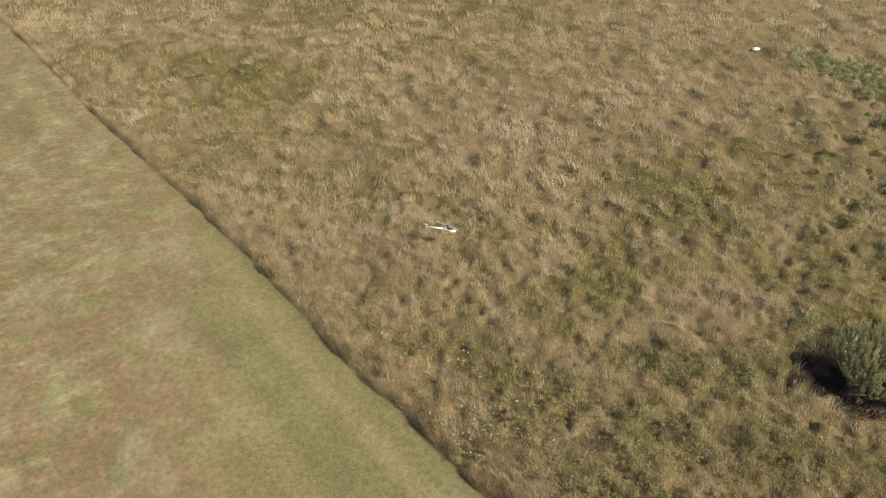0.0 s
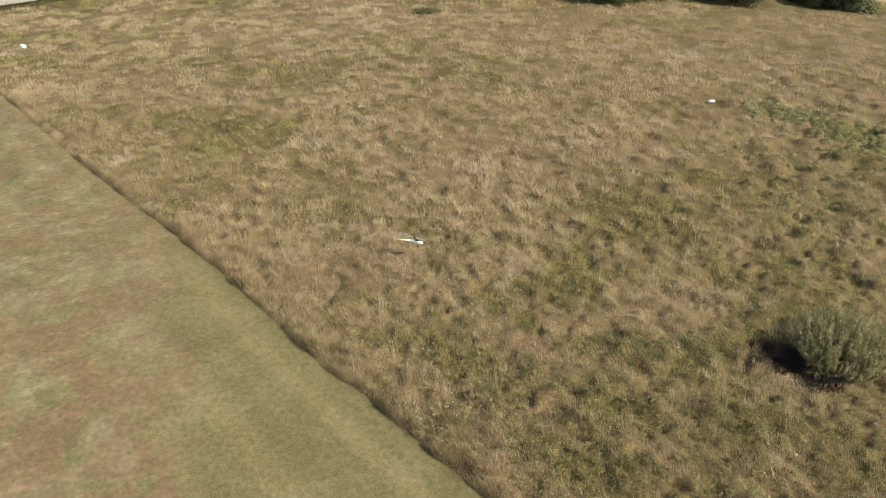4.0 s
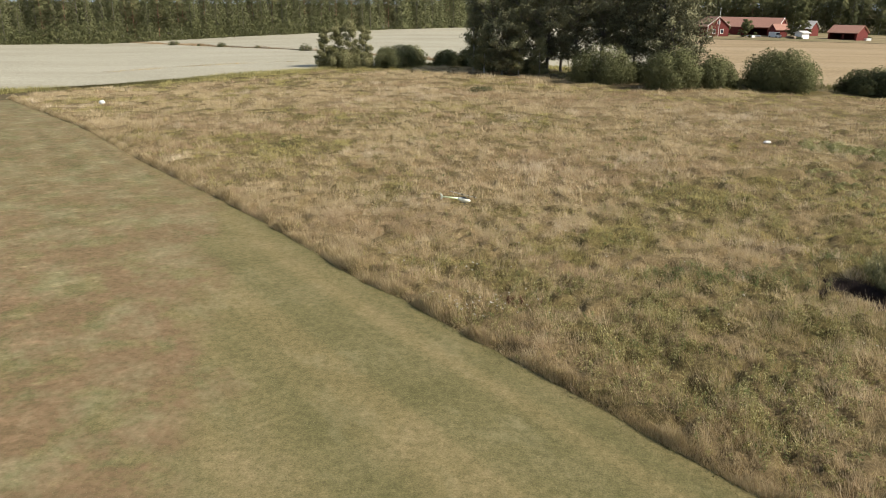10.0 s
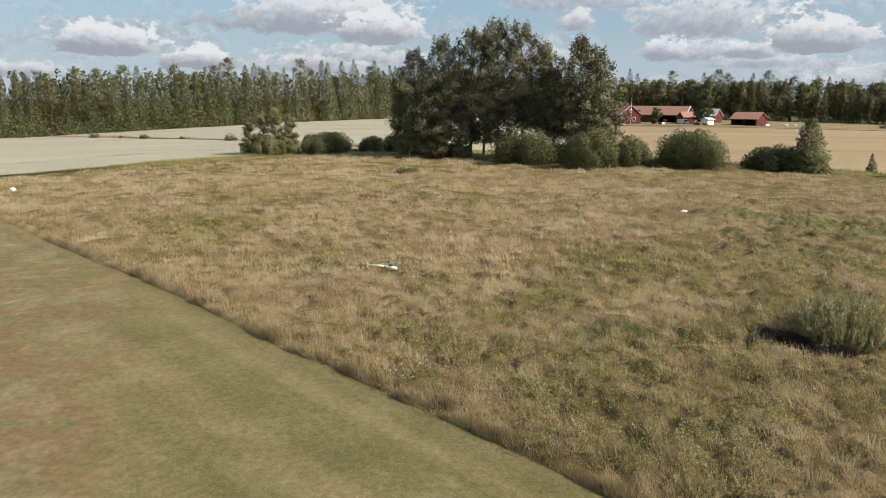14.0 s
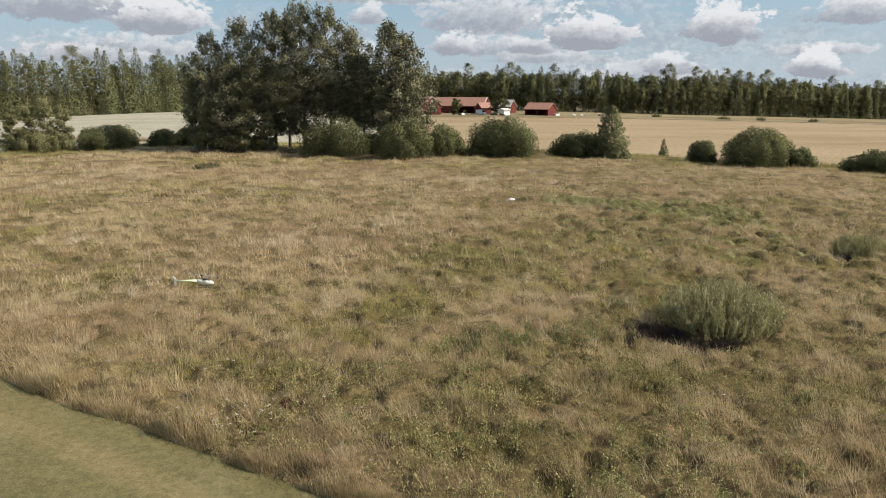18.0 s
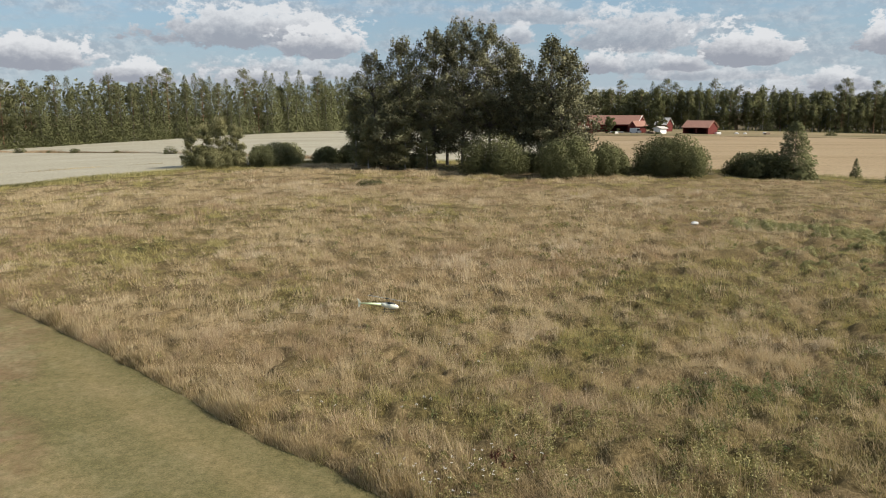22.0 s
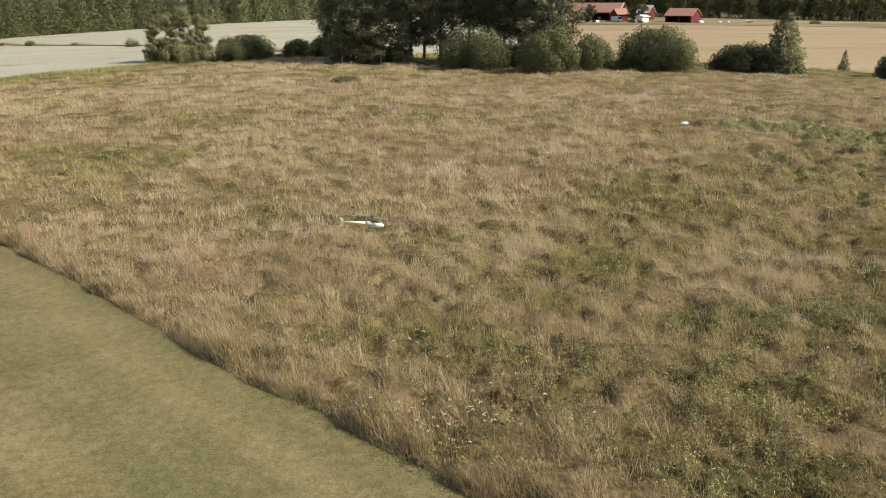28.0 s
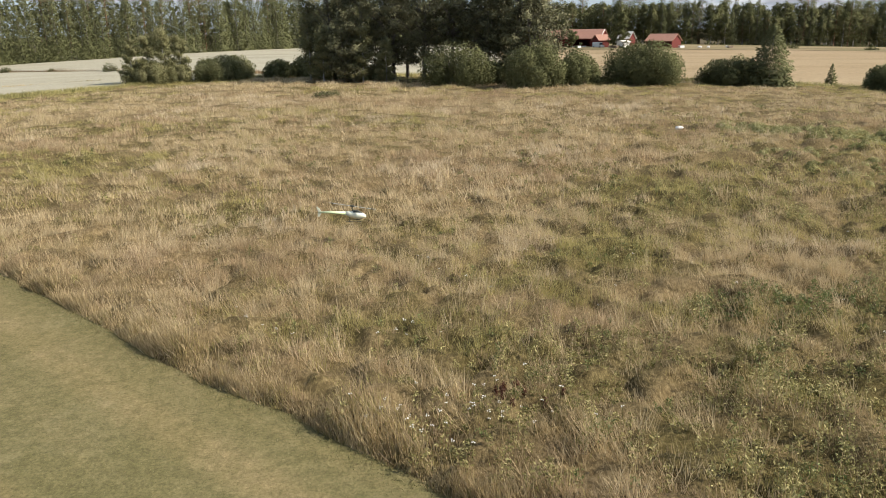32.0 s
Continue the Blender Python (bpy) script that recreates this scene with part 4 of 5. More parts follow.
TURN = -46.0
place(gable_house("cart_shed", 7.6, 6.0, 2.2, 3.9, "red wooden cart shed with an open front and tiled roof", openings=[(0.5, 3.4, 0, 1.9), (3.8, 7.2, 0, 1.9)]), 81.0, 215.4, TURN)
place(gable_house("barn", 21.0, 7.0, 2.7, 5.1, "long red wooden barn with a clay tile roof", openings=[(3.0, 8.5, 0, 2.2)], trim=True), 65.6, 231.0, TURN + 10)
place(gable_house("barn_annex", 3.4, 3.6, 2.3, 3.6, "small red outbuilding with a gable window", gable_windows=[(1.8, 1.5, 0.5, 0.6)]), 66.8, 226.0, TURN + 60)
place(gable_house("farmhouse", 7.0, 6.5, 3.0, 5.4, "red farmhouse with white trim and gable windows", trim=True, gable_windows=[(2.0, 1.1, 0.7, 1.0), (4.4, 1.1, 0.7, 1.0), (3.2, 3.6, 0.6, 0.7)]), 44.5, 222.0, -70)
place(gable_house("red_house", 3.6, 4.4, 2.5, 4.4, "red house with a pale sheet roof behind the yard", roof="sheet"), 77.0, 239.0, TURN)
place(gable_house("white_shed", 3.0, 2.2, 1.8, 2.2, "white painted garden shed", roof="sheet", wall="white"), 69.6, 216.8, 38)


# ---- meadow ----
def meadow_points(n, y0, y1, x0, x1, seed):
    r = np.random.default_rng(seed)
    x, y = r.uniform(x0, x1, n), r.uniform(y0, y1, n)
    keep = (x > edge_x(y) + 0.06) & (y < verge_y(x) + 0.6)
    keep &= ((x - 10.5) / 1.35) ** 2 + ((y - 22.8) / 1.15) ** 2 > 1
    keep &= ((x - 8.95) / 1.0) ** 2 + ((y - 22.7) / 1.1) ** 2 > r.random(n) * 1.2
    keep &= ((x - 10.0) / 1.0) ** 2 + ((y - 21.5) / 0.6) ** 2 > r.random(n) * 1.2
    keep &= ((x - 13.55) / 0.45) ** 2 + ((y - 48.5) / 0.9) ** 2 > 1      # pressed flat round the sack
    return x[keep], y[keep]


def bump_at(x, y, spots):
    s = np.zeros_like(x)
    for (cx, cy, rx, ry, a) in spots:
        s += a * np.exp(-(((x - cx) / rx) ** 2 + ((y - cy) / ry) ** 2))
    return s


GREEN = [(6.5, 26.1, 1.9, 0.9, -0.9), (-15.9, 43.1, 3.0, 1.6, 0.55), (-13.6, 52.6, 3.6, 2.0, 0.5), (5.2, 23.2, 2.6, 1.3, 0.45), (8.0, 20.5, 3.0, 2.0, 0.5), (4.0, 17.0, 3.5, 2.5, 0.45), (9.5, 25.0, 3.0, 1.5, 0.35), (20.0, 46.5, 5.0, 2.0, 0.25), (27.0, 43.0, 5.0, 2.0, 0.25), (6.5, 31.8, 3.2, 2.6, 0.45), (4.3, 39.2, 1.8, 1.1, 0.55), (11.0, 37.4, 4.0, 2.4, 0.3), (12.0, 30.0, 5.0, 3.0, 0.3), (-6.3, 31.4, 1.2, 1.0, 0.5), (-2.0, 23.0, 1.0, 0.6, 0.5), (2.2, 26.4, 1.2, 0.8, 0.5), (16.0, 24.0, 5.0, 6.0, 0.2), (3.0, 29.5, 3.0, 1.2, 0.3)]
PALE = [(0.8, 27.5, 1.3, 0.6, 1.1), (-2.7, 37.4, 3.2, 1.8, 0.38), (-25.6, 68.0, 8.0, 5.0, 0.4), (6.5, 26.1, 1.6, 0.8, 0.9), (5.9, 15.2, 1.6, 1.0, 0.45), (-27.0, 49.1, 4.0, 2.6, 0.4), (-9.6, 34.7, 3.0, 1.8, 0.25), (-40.0, 59.0, 5.0, 3.5, 0.5), (-20.0, 38.5, 3.0, 1.6, 0.4), (12.5, 52.6, 6.0, 3.0, 0.25)]
RUST = [(-5.3, 28.5, 2.2, 1.4, 0.4), (-21.3, 43.7, 2.4, 1.6, 0.5), (8.0, 46.0, 7.0, 4.0, 0.35), (5.0, 68.0, 14.0, 5.0, 0.45), (1.3, 23.1, 1.1, 0.9, 0.7), (5.0, 18.0, 1.4, 1.3, 0.6), (6.5, 26.1, 1.6, 0.9, 0.5), (9.5, 15.5, 3.0, 1.6, 0.4), (1.0, 39.0, 5.0, 2.0, 0.3), (-6.0, 26.5, 3.0, 1.6, 0.2)]
# leafy herbs: x, y, half sizes, share of the ground
WEED = [(4.8, 22.8, 1.6, 0.75, 1.6), (7.4, 23.0, 1.5, 0.8, 1.2), (9.9, 25.4, 1.4, 0.6, 0.7), (3.3, 18.4, 3.2, 1.7, 0.85), (3.8, 15.4, 3.4, 2.2, 0.9), (2.2, 20.9, 3.0, 1.2, 0.7), (7.5, 19.4, 2.2, 1.4, 0.6), (-0.2, 21.4, 1.4, 0.8, 0.5), (-2.0, 23.0, 0.9, 0.5, 0.5), (2.2, 26.4, 1.0, 0.7, 0.5), (-1.4, 19.2, 1.3, 0.9, 0.5), (6.0, 31.0, 2.8, 2.4, 0.35), (4.3, 39.2, 1.8, 1.0, 0.6), (11.5, 17.5, 4.0, 2.5, 0.3), (-6.3, 31.4, 1.0, 0.9, 0.35), (-13.6, 52.6, 3.5, 2.0, 0.4), (-15.9, 43.1, 2.6, 1.5, 0.3),
        (1.3, 23.1, 1.0, 0.8, -0.5), (6.5, 26.2, 1.5, 0.8, -0.7), (5.2, 17.9, 1.2, 1.2, -0.6), (0.8, 27.5, 1.2, 0.7, -0.5)]
DARK = [(4.8, 22.8, 1.6, 0.75, 1.2), (7.4, 23.0, 1.4, 0.7, 0.9), (9.9, 25.4, 1.2, 0.5, 0.6), (4.3, 39.2, 1.6, 0.9, 0.5), (2.2, 26.4, 0.9, 0.5, 0.5), (-2.0, 23.0, 0.7, 0.4, 0.5)]


def blades(x, y, h, dx, dy, width, seed, fine=True, bend=0.3, rooted=False):
    """Blades leaning by dx, dy: of three triangles and bent over, or of one."""
    r = np.random.default_rng(seed)
    n = len(x)
    a = r.uniform(0, math.tau, n)
    d = np.stack([dx, dy], 1)
    w = np.stack([np.cos(a), np.sin(a), 0 * a], 1) * (width * 0.5)[:, None]
    base = np.stack([x, y, land(x, y) + (0.9 * mat_height(x, y) if rooted else 0.0)], 1)
    tip = base + np.concatenate([d, h[:, None]], 1)
    if not fine:
        v = np.stack([base - w, base + w, tip], 1).reshape(-1, 3)
        return v, np.arange(n)[:, None] * 3 + [0, 1, 2], 3
    mid = base + np.concatenate([d * bend, (h * 0.62)[:, None]], 1)
    v = np.stack([base - w, base + w, mid + w * 0.85, mid - w * 0.85, tip], 1).reshape(-1, 3)
    k = np.arange(n)[:, None] * 5
    return v, np.concatenate([k + [0, 1, 2], k + [0, 2, 3], k + [3, 2, 4]]), 5


def tufts(density, y0, y1, x0, x1, per, spread, width, seed, tall=1.0, fine=True, grain=1.0):
    """Tufts of one kind each, mounded, darker in the hollows, their blades leaning outwards and with the wind."""
    r = np.random.default_rng(seed)
    tx, ty = meadow_points(int(density * (y1 - y0) * (x1 - x0)), y0, y1, x0, x1, seed)
    n = len(tx)
    wet, straw = drift3(tx, ty, 7.0, 11), drift3(tx, ty, 5.0, 21)
    rust = drift3(tx, ty, 4.0, 31)
    side = np.clip((tx - 2) / 22, 0, 1) * 0.04
    rim = np.exp(-(((verge_y(tx) - ty) / 7.5) ** 2)) * 0.85
    g = (wet - 0.56) * 2.0 + 0.75 * bump_at(tx, ty, GREEN) + 1.2 * (drift3(tx, ty, 1.1, 82) - 0.5) + (r.random(n) - 0.5) * 0.75 + rim
    p = (straw - 0.62) * 2.0 + bump_at(tx, ty, PALE) + (r.random(n) - 0.5) * 0.6 - side - rim
    u = (rust - 0.55) * 2.0 + bump_at(tx, ty, RUST) + (r.random(n) - 0.5) * 0.7 + 0.45 * np.exp(-(tx - edge_x(ty)) / 1.2)
    kind = np.zeros(n, int)                      # dry
    kind[u > 0.22] = 1                           # rust
    kind[g > 0.23] = 2                           # green
    kind[p > 0.34] = 3                           # pale
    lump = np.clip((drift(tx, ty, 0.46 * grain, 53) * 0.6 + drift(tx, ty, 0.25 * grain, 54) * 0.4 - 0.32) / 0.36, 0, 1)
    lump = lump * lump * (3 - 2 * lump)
    pit = (lump < 0.30) & (r.random(n) < 0.35) & (kind != 3)
    kind[pit] = 2
    hh = (0.15 + 0.30 * drift3(tx, ty, 1.4, 51) ** 1.3) * np.exp(r.normal(0, 0.33, n)) * tall
    hh *= 0.28 + 1.3 * lump
    hh *= np.choose(kind, [1.08, 1.0, 0.72, 1.15]) * (1 - 0.25 * np.clip((tx - 4) / 20, 0, 1))
    hh = np.clip(0.85 * hh, 0.06, 0.55) * (0.5 + 0.5 * np.clip((tx - edge_x(ty)) / 0.5, 0, 1))
    gap = (lump < 0.30) & (r.random(n) < 0.7) & (ty < 50)
    hh[gap] *= 0.5
    wind = drift3(tx, ty, 6.0, 61) * 5.0
    # shade of the hollows put into the tone: dark between mounds, pale on tops
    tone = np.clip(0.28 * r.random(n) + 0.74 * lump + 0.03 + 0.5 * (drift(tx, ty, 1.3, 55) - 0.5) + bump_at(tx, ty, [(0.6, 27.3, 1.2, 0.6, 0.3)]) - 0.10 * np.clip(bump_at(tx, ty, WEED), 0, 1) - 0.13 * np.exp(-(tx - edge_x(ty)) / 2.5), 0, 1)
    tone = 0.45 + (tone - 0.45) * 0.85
    kind[(lump < 0.14) & (r.random(n) < 0.45)] = 4
    crowd = np.clip(bump_at(tx, ty, WEED), 0, 1)
    kind[r.random(n) < 0.7 * crowd * (0.3 + 0.7 * drift3(tx, ty, 0.9, 81))] = 4
    out = {}
    for k in range(4):
        m = np.repeat(np.flatnonzero(kind == k), per)
        if not len(m):
            continue
        ox, oy = r.normal(0, spread, len(m)), r.normal(0, spread, len(m))
        q = np.hypot(ox, oy) / (2.2 * spread)
        x, y = tx[m] + ox, ty[m] + oy
        h = hh[m] * (1.1 - 0.55 * np.clip(q, 0, 1)) * r.uniform(0.55, 1.15, len(m))
        lean = r.uniform(0.1, 0.6, len(m))
        dx = h * (ox / spread * 0.30 * lean + np.cos(wind[m]) * 0.24 + r.normal(0, 0.34, len(m)))
        dy = h * (oy / spread * 0.30 * lean + np.sin(wind[m]) * 0.20 + r.normal(0, 0.34, len(m)))
        ok = x > edge_x(y) - 0.02
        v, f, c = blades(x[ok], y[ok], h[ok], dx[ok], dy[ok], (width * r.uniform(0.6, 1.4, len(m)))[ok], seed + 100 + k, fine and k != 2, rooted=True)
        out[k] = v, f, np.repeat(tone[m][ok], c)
    return out


# The mat of old grass that the tufts grow from.
vs, fs, ts, base = [], [], [], 0
for (y0, y1, x0, x1, cell) in ((8.0, 32.0, -16.0, 28.0, 0.105), (32.0, 58.0, -43.0, 44.0, 0.21), (58.0, 106.0, -58.0, 66.0, 0.5)):
    gx, gy = np.arange(x0, x1, cell), np.arange(y0, y1 + cell * 0.99, cell)
    X, Y = (a.ravel() for a in np.meshgrid(gx, gy))
    inside = (X > edge_x(Y) + 0.02) & (Y < verge_y(X) + 0.3)
    Z = np.where(inside, land(X, Y) + 0.035 + mat_height(X, Y), land(X, Y) - 0.10)
    k = (np.arange(len(gy) - 1)[:, None] * len(gx) + np.arange(len(gx) - 1)).ravel()
    quad = np.stack([k, k + 1, k + 1 + len(gx), k + len(gx)], 1)
    quad = quad[inside[quad].any(1)]
    used, quad = np.unique(quad, return_inverse=True)
    X, Y, Z = X[used], Y[used], Z[used]
    wet = -0.25 * np.clip((X - 6) / 6, 0, 1) * np.clip((Y - 18) / 6, 0, 1) + 1.3 * (drift3(X, Y, 7.0, 11) - 0.5) + 2.4 * (drift3(X, Y, 1.1, 82) - 0.5) + 0.7 * bump_at(X, Y, GREEN) + 0.5 * np.clip(bump_at(X, Y, WEED), 0, 1) - bump_at(X, Y, PALE) - 0.6 * bump_at(X, Y, RUST) - 0.05 + 0.8 * np.exp(-(((verge_y(X) - Y) / 7.5) ** 2)) - 0.5 * np.exp(-(X - edge_x(Y)) / 1.5)
    vs.append(np.stack([X, Y, Z], 1))
    fs.append(quad.reshape(-1, 4) + base)
    ts.append(np.clip(0.40 + wet, 0, 1))
    base += len(X)
turf_mat = soup("meadow_mat", np.concatenate(vs), np.concatenate(fs), "mat", None, np.concatenate(ts))
turf_mat.data.polygons.foreach_set("use_smooth", np.ones(len(turf_mat.data.polygons), bool))
tagged(turf_mat, "lumpy mat of dead grass and moss under the meadow", "grass", kind="stuff")

KINDS = (("dry_grass", "dry", "tall dry tan meadow grass"), ("rusty_grass", "rust", "brown withered meadow grass"), ("green_grass", "green", "green grass patches among the dry meadow"), ("straw_grass", "pale", "pale bleached straw tufts in the meadow"))
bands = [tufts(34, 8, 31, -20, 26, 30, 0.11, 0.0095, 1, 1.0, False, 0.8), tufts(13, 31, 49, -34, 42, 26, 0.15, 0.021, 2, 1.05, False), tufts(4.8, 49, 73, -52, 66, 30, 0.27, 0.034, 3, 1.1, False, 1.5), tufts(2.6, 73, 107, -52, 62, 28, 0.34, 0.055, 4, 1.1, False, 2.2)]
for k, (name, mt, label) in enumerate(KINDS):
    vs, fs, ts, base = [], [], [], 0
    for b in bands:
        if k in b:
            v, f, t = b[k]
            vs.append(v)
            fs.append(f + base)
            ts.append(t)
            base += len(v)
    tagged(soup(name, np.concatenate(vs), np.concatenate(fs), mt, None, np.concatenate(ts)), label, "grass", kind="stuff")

# Low undergrowth between the tufts: short matted blades and leaflets.
lr = np.random.default_rng(91)
for k, (name, mt, label) in enumerate((("low_grass", "green", "short green undergrowth between the meadow tufts"), ("low_litter", "rust", "matted brown litter between the meadow tufts"))):
    vs, fs, base = [], [], 0
    ts = []
    for (y0, y1, x0, x1, dens, wd) in ((8, 31, -20, 26, 60, 0.016), (31, 50, -38, 50, 22, 0.035)):
        x, y = meadow_points(int(dens * (y1 - y0) * (x1 - x0)), y0, y1, x0, x1, 92 + k)
        ok = lr.random(len(x)) < (0.15 + 0.85 * (drift3(x, y, 1.2, 95) if k == 0 else 1 - drift3(x, y, 1.2, 95)))
        x, y = x[ok], y[ok]
        hgt = lr.uniform(0.05, 0.16, len(x))
        v, f, c = blades(x, y, hgt, lr.normal(0, 0.07, len(x)), lr.normal(0, 0.07, len(x)), wd * lr.uniform(0.6, 1.5, len(x)), 93 + k, False, rooted=True)
        vs.append(v)
        fs.append(f + base)
        ts.append(np.repeat(np.clip(lr.random(len(x)) * 0.5 + 0.5 * drift(x, y, 0.6, 96), 0, 1), c))
        base += len(v)
    tagged(soup(name, np.concatenate(vs), np.concatenate(fs), mt, None, np.concatenate(ts)), label, "grass", kind="stuff")

# The cut face of the meadow: a dense fringe along the mown edge.
er = np.random.default_rng(71)
n = 120000
ey = 9.0 + 58.0 * er.random(n) ** 1.9
ex = edge_x(ey) + np.abs(er.normal(0, 0.30, n)) - 0.04
eh = (0.45 + 2.2 * np.clip(ex - edge_x(ey), 0, 0.25)) * (0.10 + 0.32 * drift(ex * 0.7 + ey, ey, 0.6, 57) ** 1.4) * (0.4 + 0.9 * er.random(n))
for k, (name, mt, label) in enumerate((("edge_grass", "dry", "dense tan grass fringe along the mown edge"), ("edge_grass", "green", "green grass at the foot of the mown edge"))):
    pick = er.random(n) < 0.75 if k == 0 else er.random(n) < 0.25
    x, y, hgt = ex[pick], ey[pick], eh[pick] * (1.0 if k == 0 else 0.62)
    wd = 0.010 + 0.0006 * np.clip(y - 15, 0, 60)
    v, f, c = blades(x, y, hgt, hgt * er.normal(-0.05, 0.25, len(x)), hgt * er.normal(0, 0.25, len(x)), wd, 72 + k, False, rooted=True)
    tagged(soup(name, v, f, mt, None, np.repeat(np.clip(drift(x, y, 0.5, 58) * 0.9, 0, 1), c)), label, "grass", kind="stuff")

# Broad-leaved herbs: leafy clumps with dark gaps between them, thick at the WEED spots.
wr = np.random.default_rng(17)
herb = {"weed": ([], []), "herb": ([], [])}
stems = []
for (y0, y1, x0, x1, dens, per, leaf, big, seed) in ((9, 34, -12, 27, 30.0, 40, 0.05, 1.0, 18), (34, 57, -24, 40, 5.0, 24, 0.11, 1.8, 28)):
    wx, wy = meadow_points(int(dens * (y1 - y0) * (x1 - x0)), y0, y1, x0, x1, seed)
    cover = np.clip(bump_at(wx, wy, WEED), 0, 1.1)
    mottle = drift3(wx, wy, 1.1 * big, 81)
    want = cover * (0.15 + 1.3 * np.clip((mottle - 0.28) / 0.4, 0, 1)) + 0.30 * np.clip((mottle - 0.50) / 0.15, 0, 1) * (0.25 + 0.75 * np.clip((wx + 4) / 10, 0, 1))
    want *= 0.35 + 0.65 * np.clip((wx - edge_x(wy)) / 1.2, 0, 1)
    ok = wr.random(len(wx)) < want
    wx, wy, cover = wx[ok], wy[ok], cover[ok]
    high = drift(wx, wy, 0.50 * big, 83) * 0.6 + drift(wx, wy, 0.24 * big, 84) * 0.4
    wh = (0.10 + 0.60 * np.clip((high - 0.22) / 0.56, 0, 1) ** 1.4) * wr.uniform(0.75, 1.2, len(wx)) * (0.65 + 0.35 * np.clip(cover, 0, 1))
    rad = wr.uniform(0.06, 0.13, len(wx)) * big
    up = wr.random((len(wx), per)) ** 0.6
    ang, out = wr.uniform(0, math.tau, up.shape), np.sqrt(wr.random(up.shape)) * (1.15 - 0.55 * up)
    pts = np.stack([wx[:, None] + np.cos(ang) * out * rad[:, None], wy[:, None] + np.sin(ang) * out * rad[:, None], wh[:, None] * up + 0.02 + 0.85 * mat_height(wx, wy)[:, None]], 2)
    # lit tops and shaded gaps put into the tone: low clumps and leaves darker
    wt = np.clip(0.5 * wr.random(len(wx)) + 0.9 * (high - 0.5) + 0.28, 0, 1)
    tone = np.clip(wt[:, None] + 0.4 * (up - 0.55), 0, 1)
    deep = wr.random(len(wx)) < np.clip(bump_at(wx, wy, DARK), 0, 0.95) + 0.10
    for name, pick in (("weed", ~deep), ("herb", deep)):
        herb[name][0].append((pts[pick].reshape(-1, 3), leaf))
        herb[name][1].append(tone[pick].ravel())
    if big == 1.0:
        stems = wx[~deep], wy[~deep], wh[~deep], wt[~deep]
for name, label in (("weed", "leafy grey-green weeds and thistles growing through the meadow"), ("herb", "dark green leafy herbs in patches of the meadow")):
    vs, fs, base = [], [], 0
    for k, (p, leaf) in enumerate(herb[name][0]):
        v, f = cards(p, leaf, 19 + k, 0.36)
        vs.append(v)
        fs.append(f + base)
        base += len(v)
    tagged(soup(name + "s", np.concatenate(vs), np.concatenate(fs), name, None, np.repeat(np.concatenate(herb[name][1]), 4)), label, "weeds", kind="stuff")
wx, wy, wh, wt = stems
v, f, c = blades(wx, wy, wh * 1.1, wr.normal(0, 0.10, len(wx)) * wh, wr.normal(0, 0.10, len(wx)) * wh, np.full(len(wx), 0.011), 20, False, rooted=True)
tagged(soup("weed_stems", v, f, "rust", None, np.repeat(wt, c)), "thin brown stems of the meadow weeds", "weeds", kind="stuff")

# Fresh green tussocks in a slanting band, and dark leafy clumps scattered through the meadow.
mr = np.random.default_rng(131)
n = 520
along = mr.random(n)
off = mr.normal(0, 1.9, n) * (0.35 + 0.75 * along)
mx, my = 15.6 + 8.5 * along + 0.5 * off, 48.2 - 9.5 * along + off
near = mr.random(n) < 0.22
mx, my = np.where(near, mr.uniform(13, 23, n), mx), np.where(near, mr.uniform(30, 40, n), my)
md, mh, mt0 = mr.uniform(0.20, 0.42, n), mr.uniform(0.10, 0.30, n), mr.uniform(0.15, 0.9, n)
pick = np.repeat(np.arange(n), 130)
qa, qr = mr.uniform(0, math.tau, len(pick)), np.sqrt(mr.random(len(pick)))
x, y = mx[pick] + np.cos(qa) * qr * md[pick], my[pick] + np.sin(qa) * qr * md[pick] * 0.8
dome = mh[pick] * (1.05 - 0.75 * qr ** 2)
lift = 0.8 * mat_height(mx, my)[pick] + land(x, y) + 0.02
v, f, nn = cards(np.stack([x, y, lift + dome * mr.uniform(0.55, 1.0, len(pick))], 1), 0.105, 132, 0.30, 0.45, np.stack([np.cos(qa) * qr, np.sin(qa) * qr, 0.55 + 0 * qa], 1), 0.7)
tagged(soup("green_tussocks", v, f, "fresh", None, np.repeat(np.clip(mt0[pick] - 0.25 * qr + 0.1, 0, 1), 4), nn), "fresh green grass tussocks in a band through the meadow", "grass", kind="stuff")

mx, my = meadow_points(420, 17, 50, -8, 30, 133)
ok = mr.random(len(mx)) < np.clip(0.12 + 0.05 * mx, 0.08, 0.75)
mx, my = mx[ok], my[ok]
md, mh, mt0 = mr.uniform(0.16, 0.42, len(mx)), mr.uniform(0.18, 0.40, len(mx)), mr.uniform(0.0, 0.5, len(mx))
pick = np.repeat(np.arange(len(mx)), 120)
qa, qr = mr.uniform(0, math.tau, len(pick)), np.sqrt(mr.random(len(pick)))
pts = np.stack([mx[pick] + np.cos(qa) * qr * md[pick], my[pick] + np.sin(qa) * qr * md[pick], 0.8 * mat_height(mx, my)[pick] + 0.03 + mh[pick] * (1 - 0.7 * qr ** 2) * mr.random(len(pick)) ** 0.5], 1)
v, f = cards(pts, 0.06, 134, 0.4)
tagged(soup("leafy_clumps", v, f, "weed", None, np.repeat(np.clip(mt0[pick] + 0.25 * mr.random(len(pick)), 0, 1), 4)), "low dark green leafy clumps scattered in the meadow", "weeds", kind="stuff")

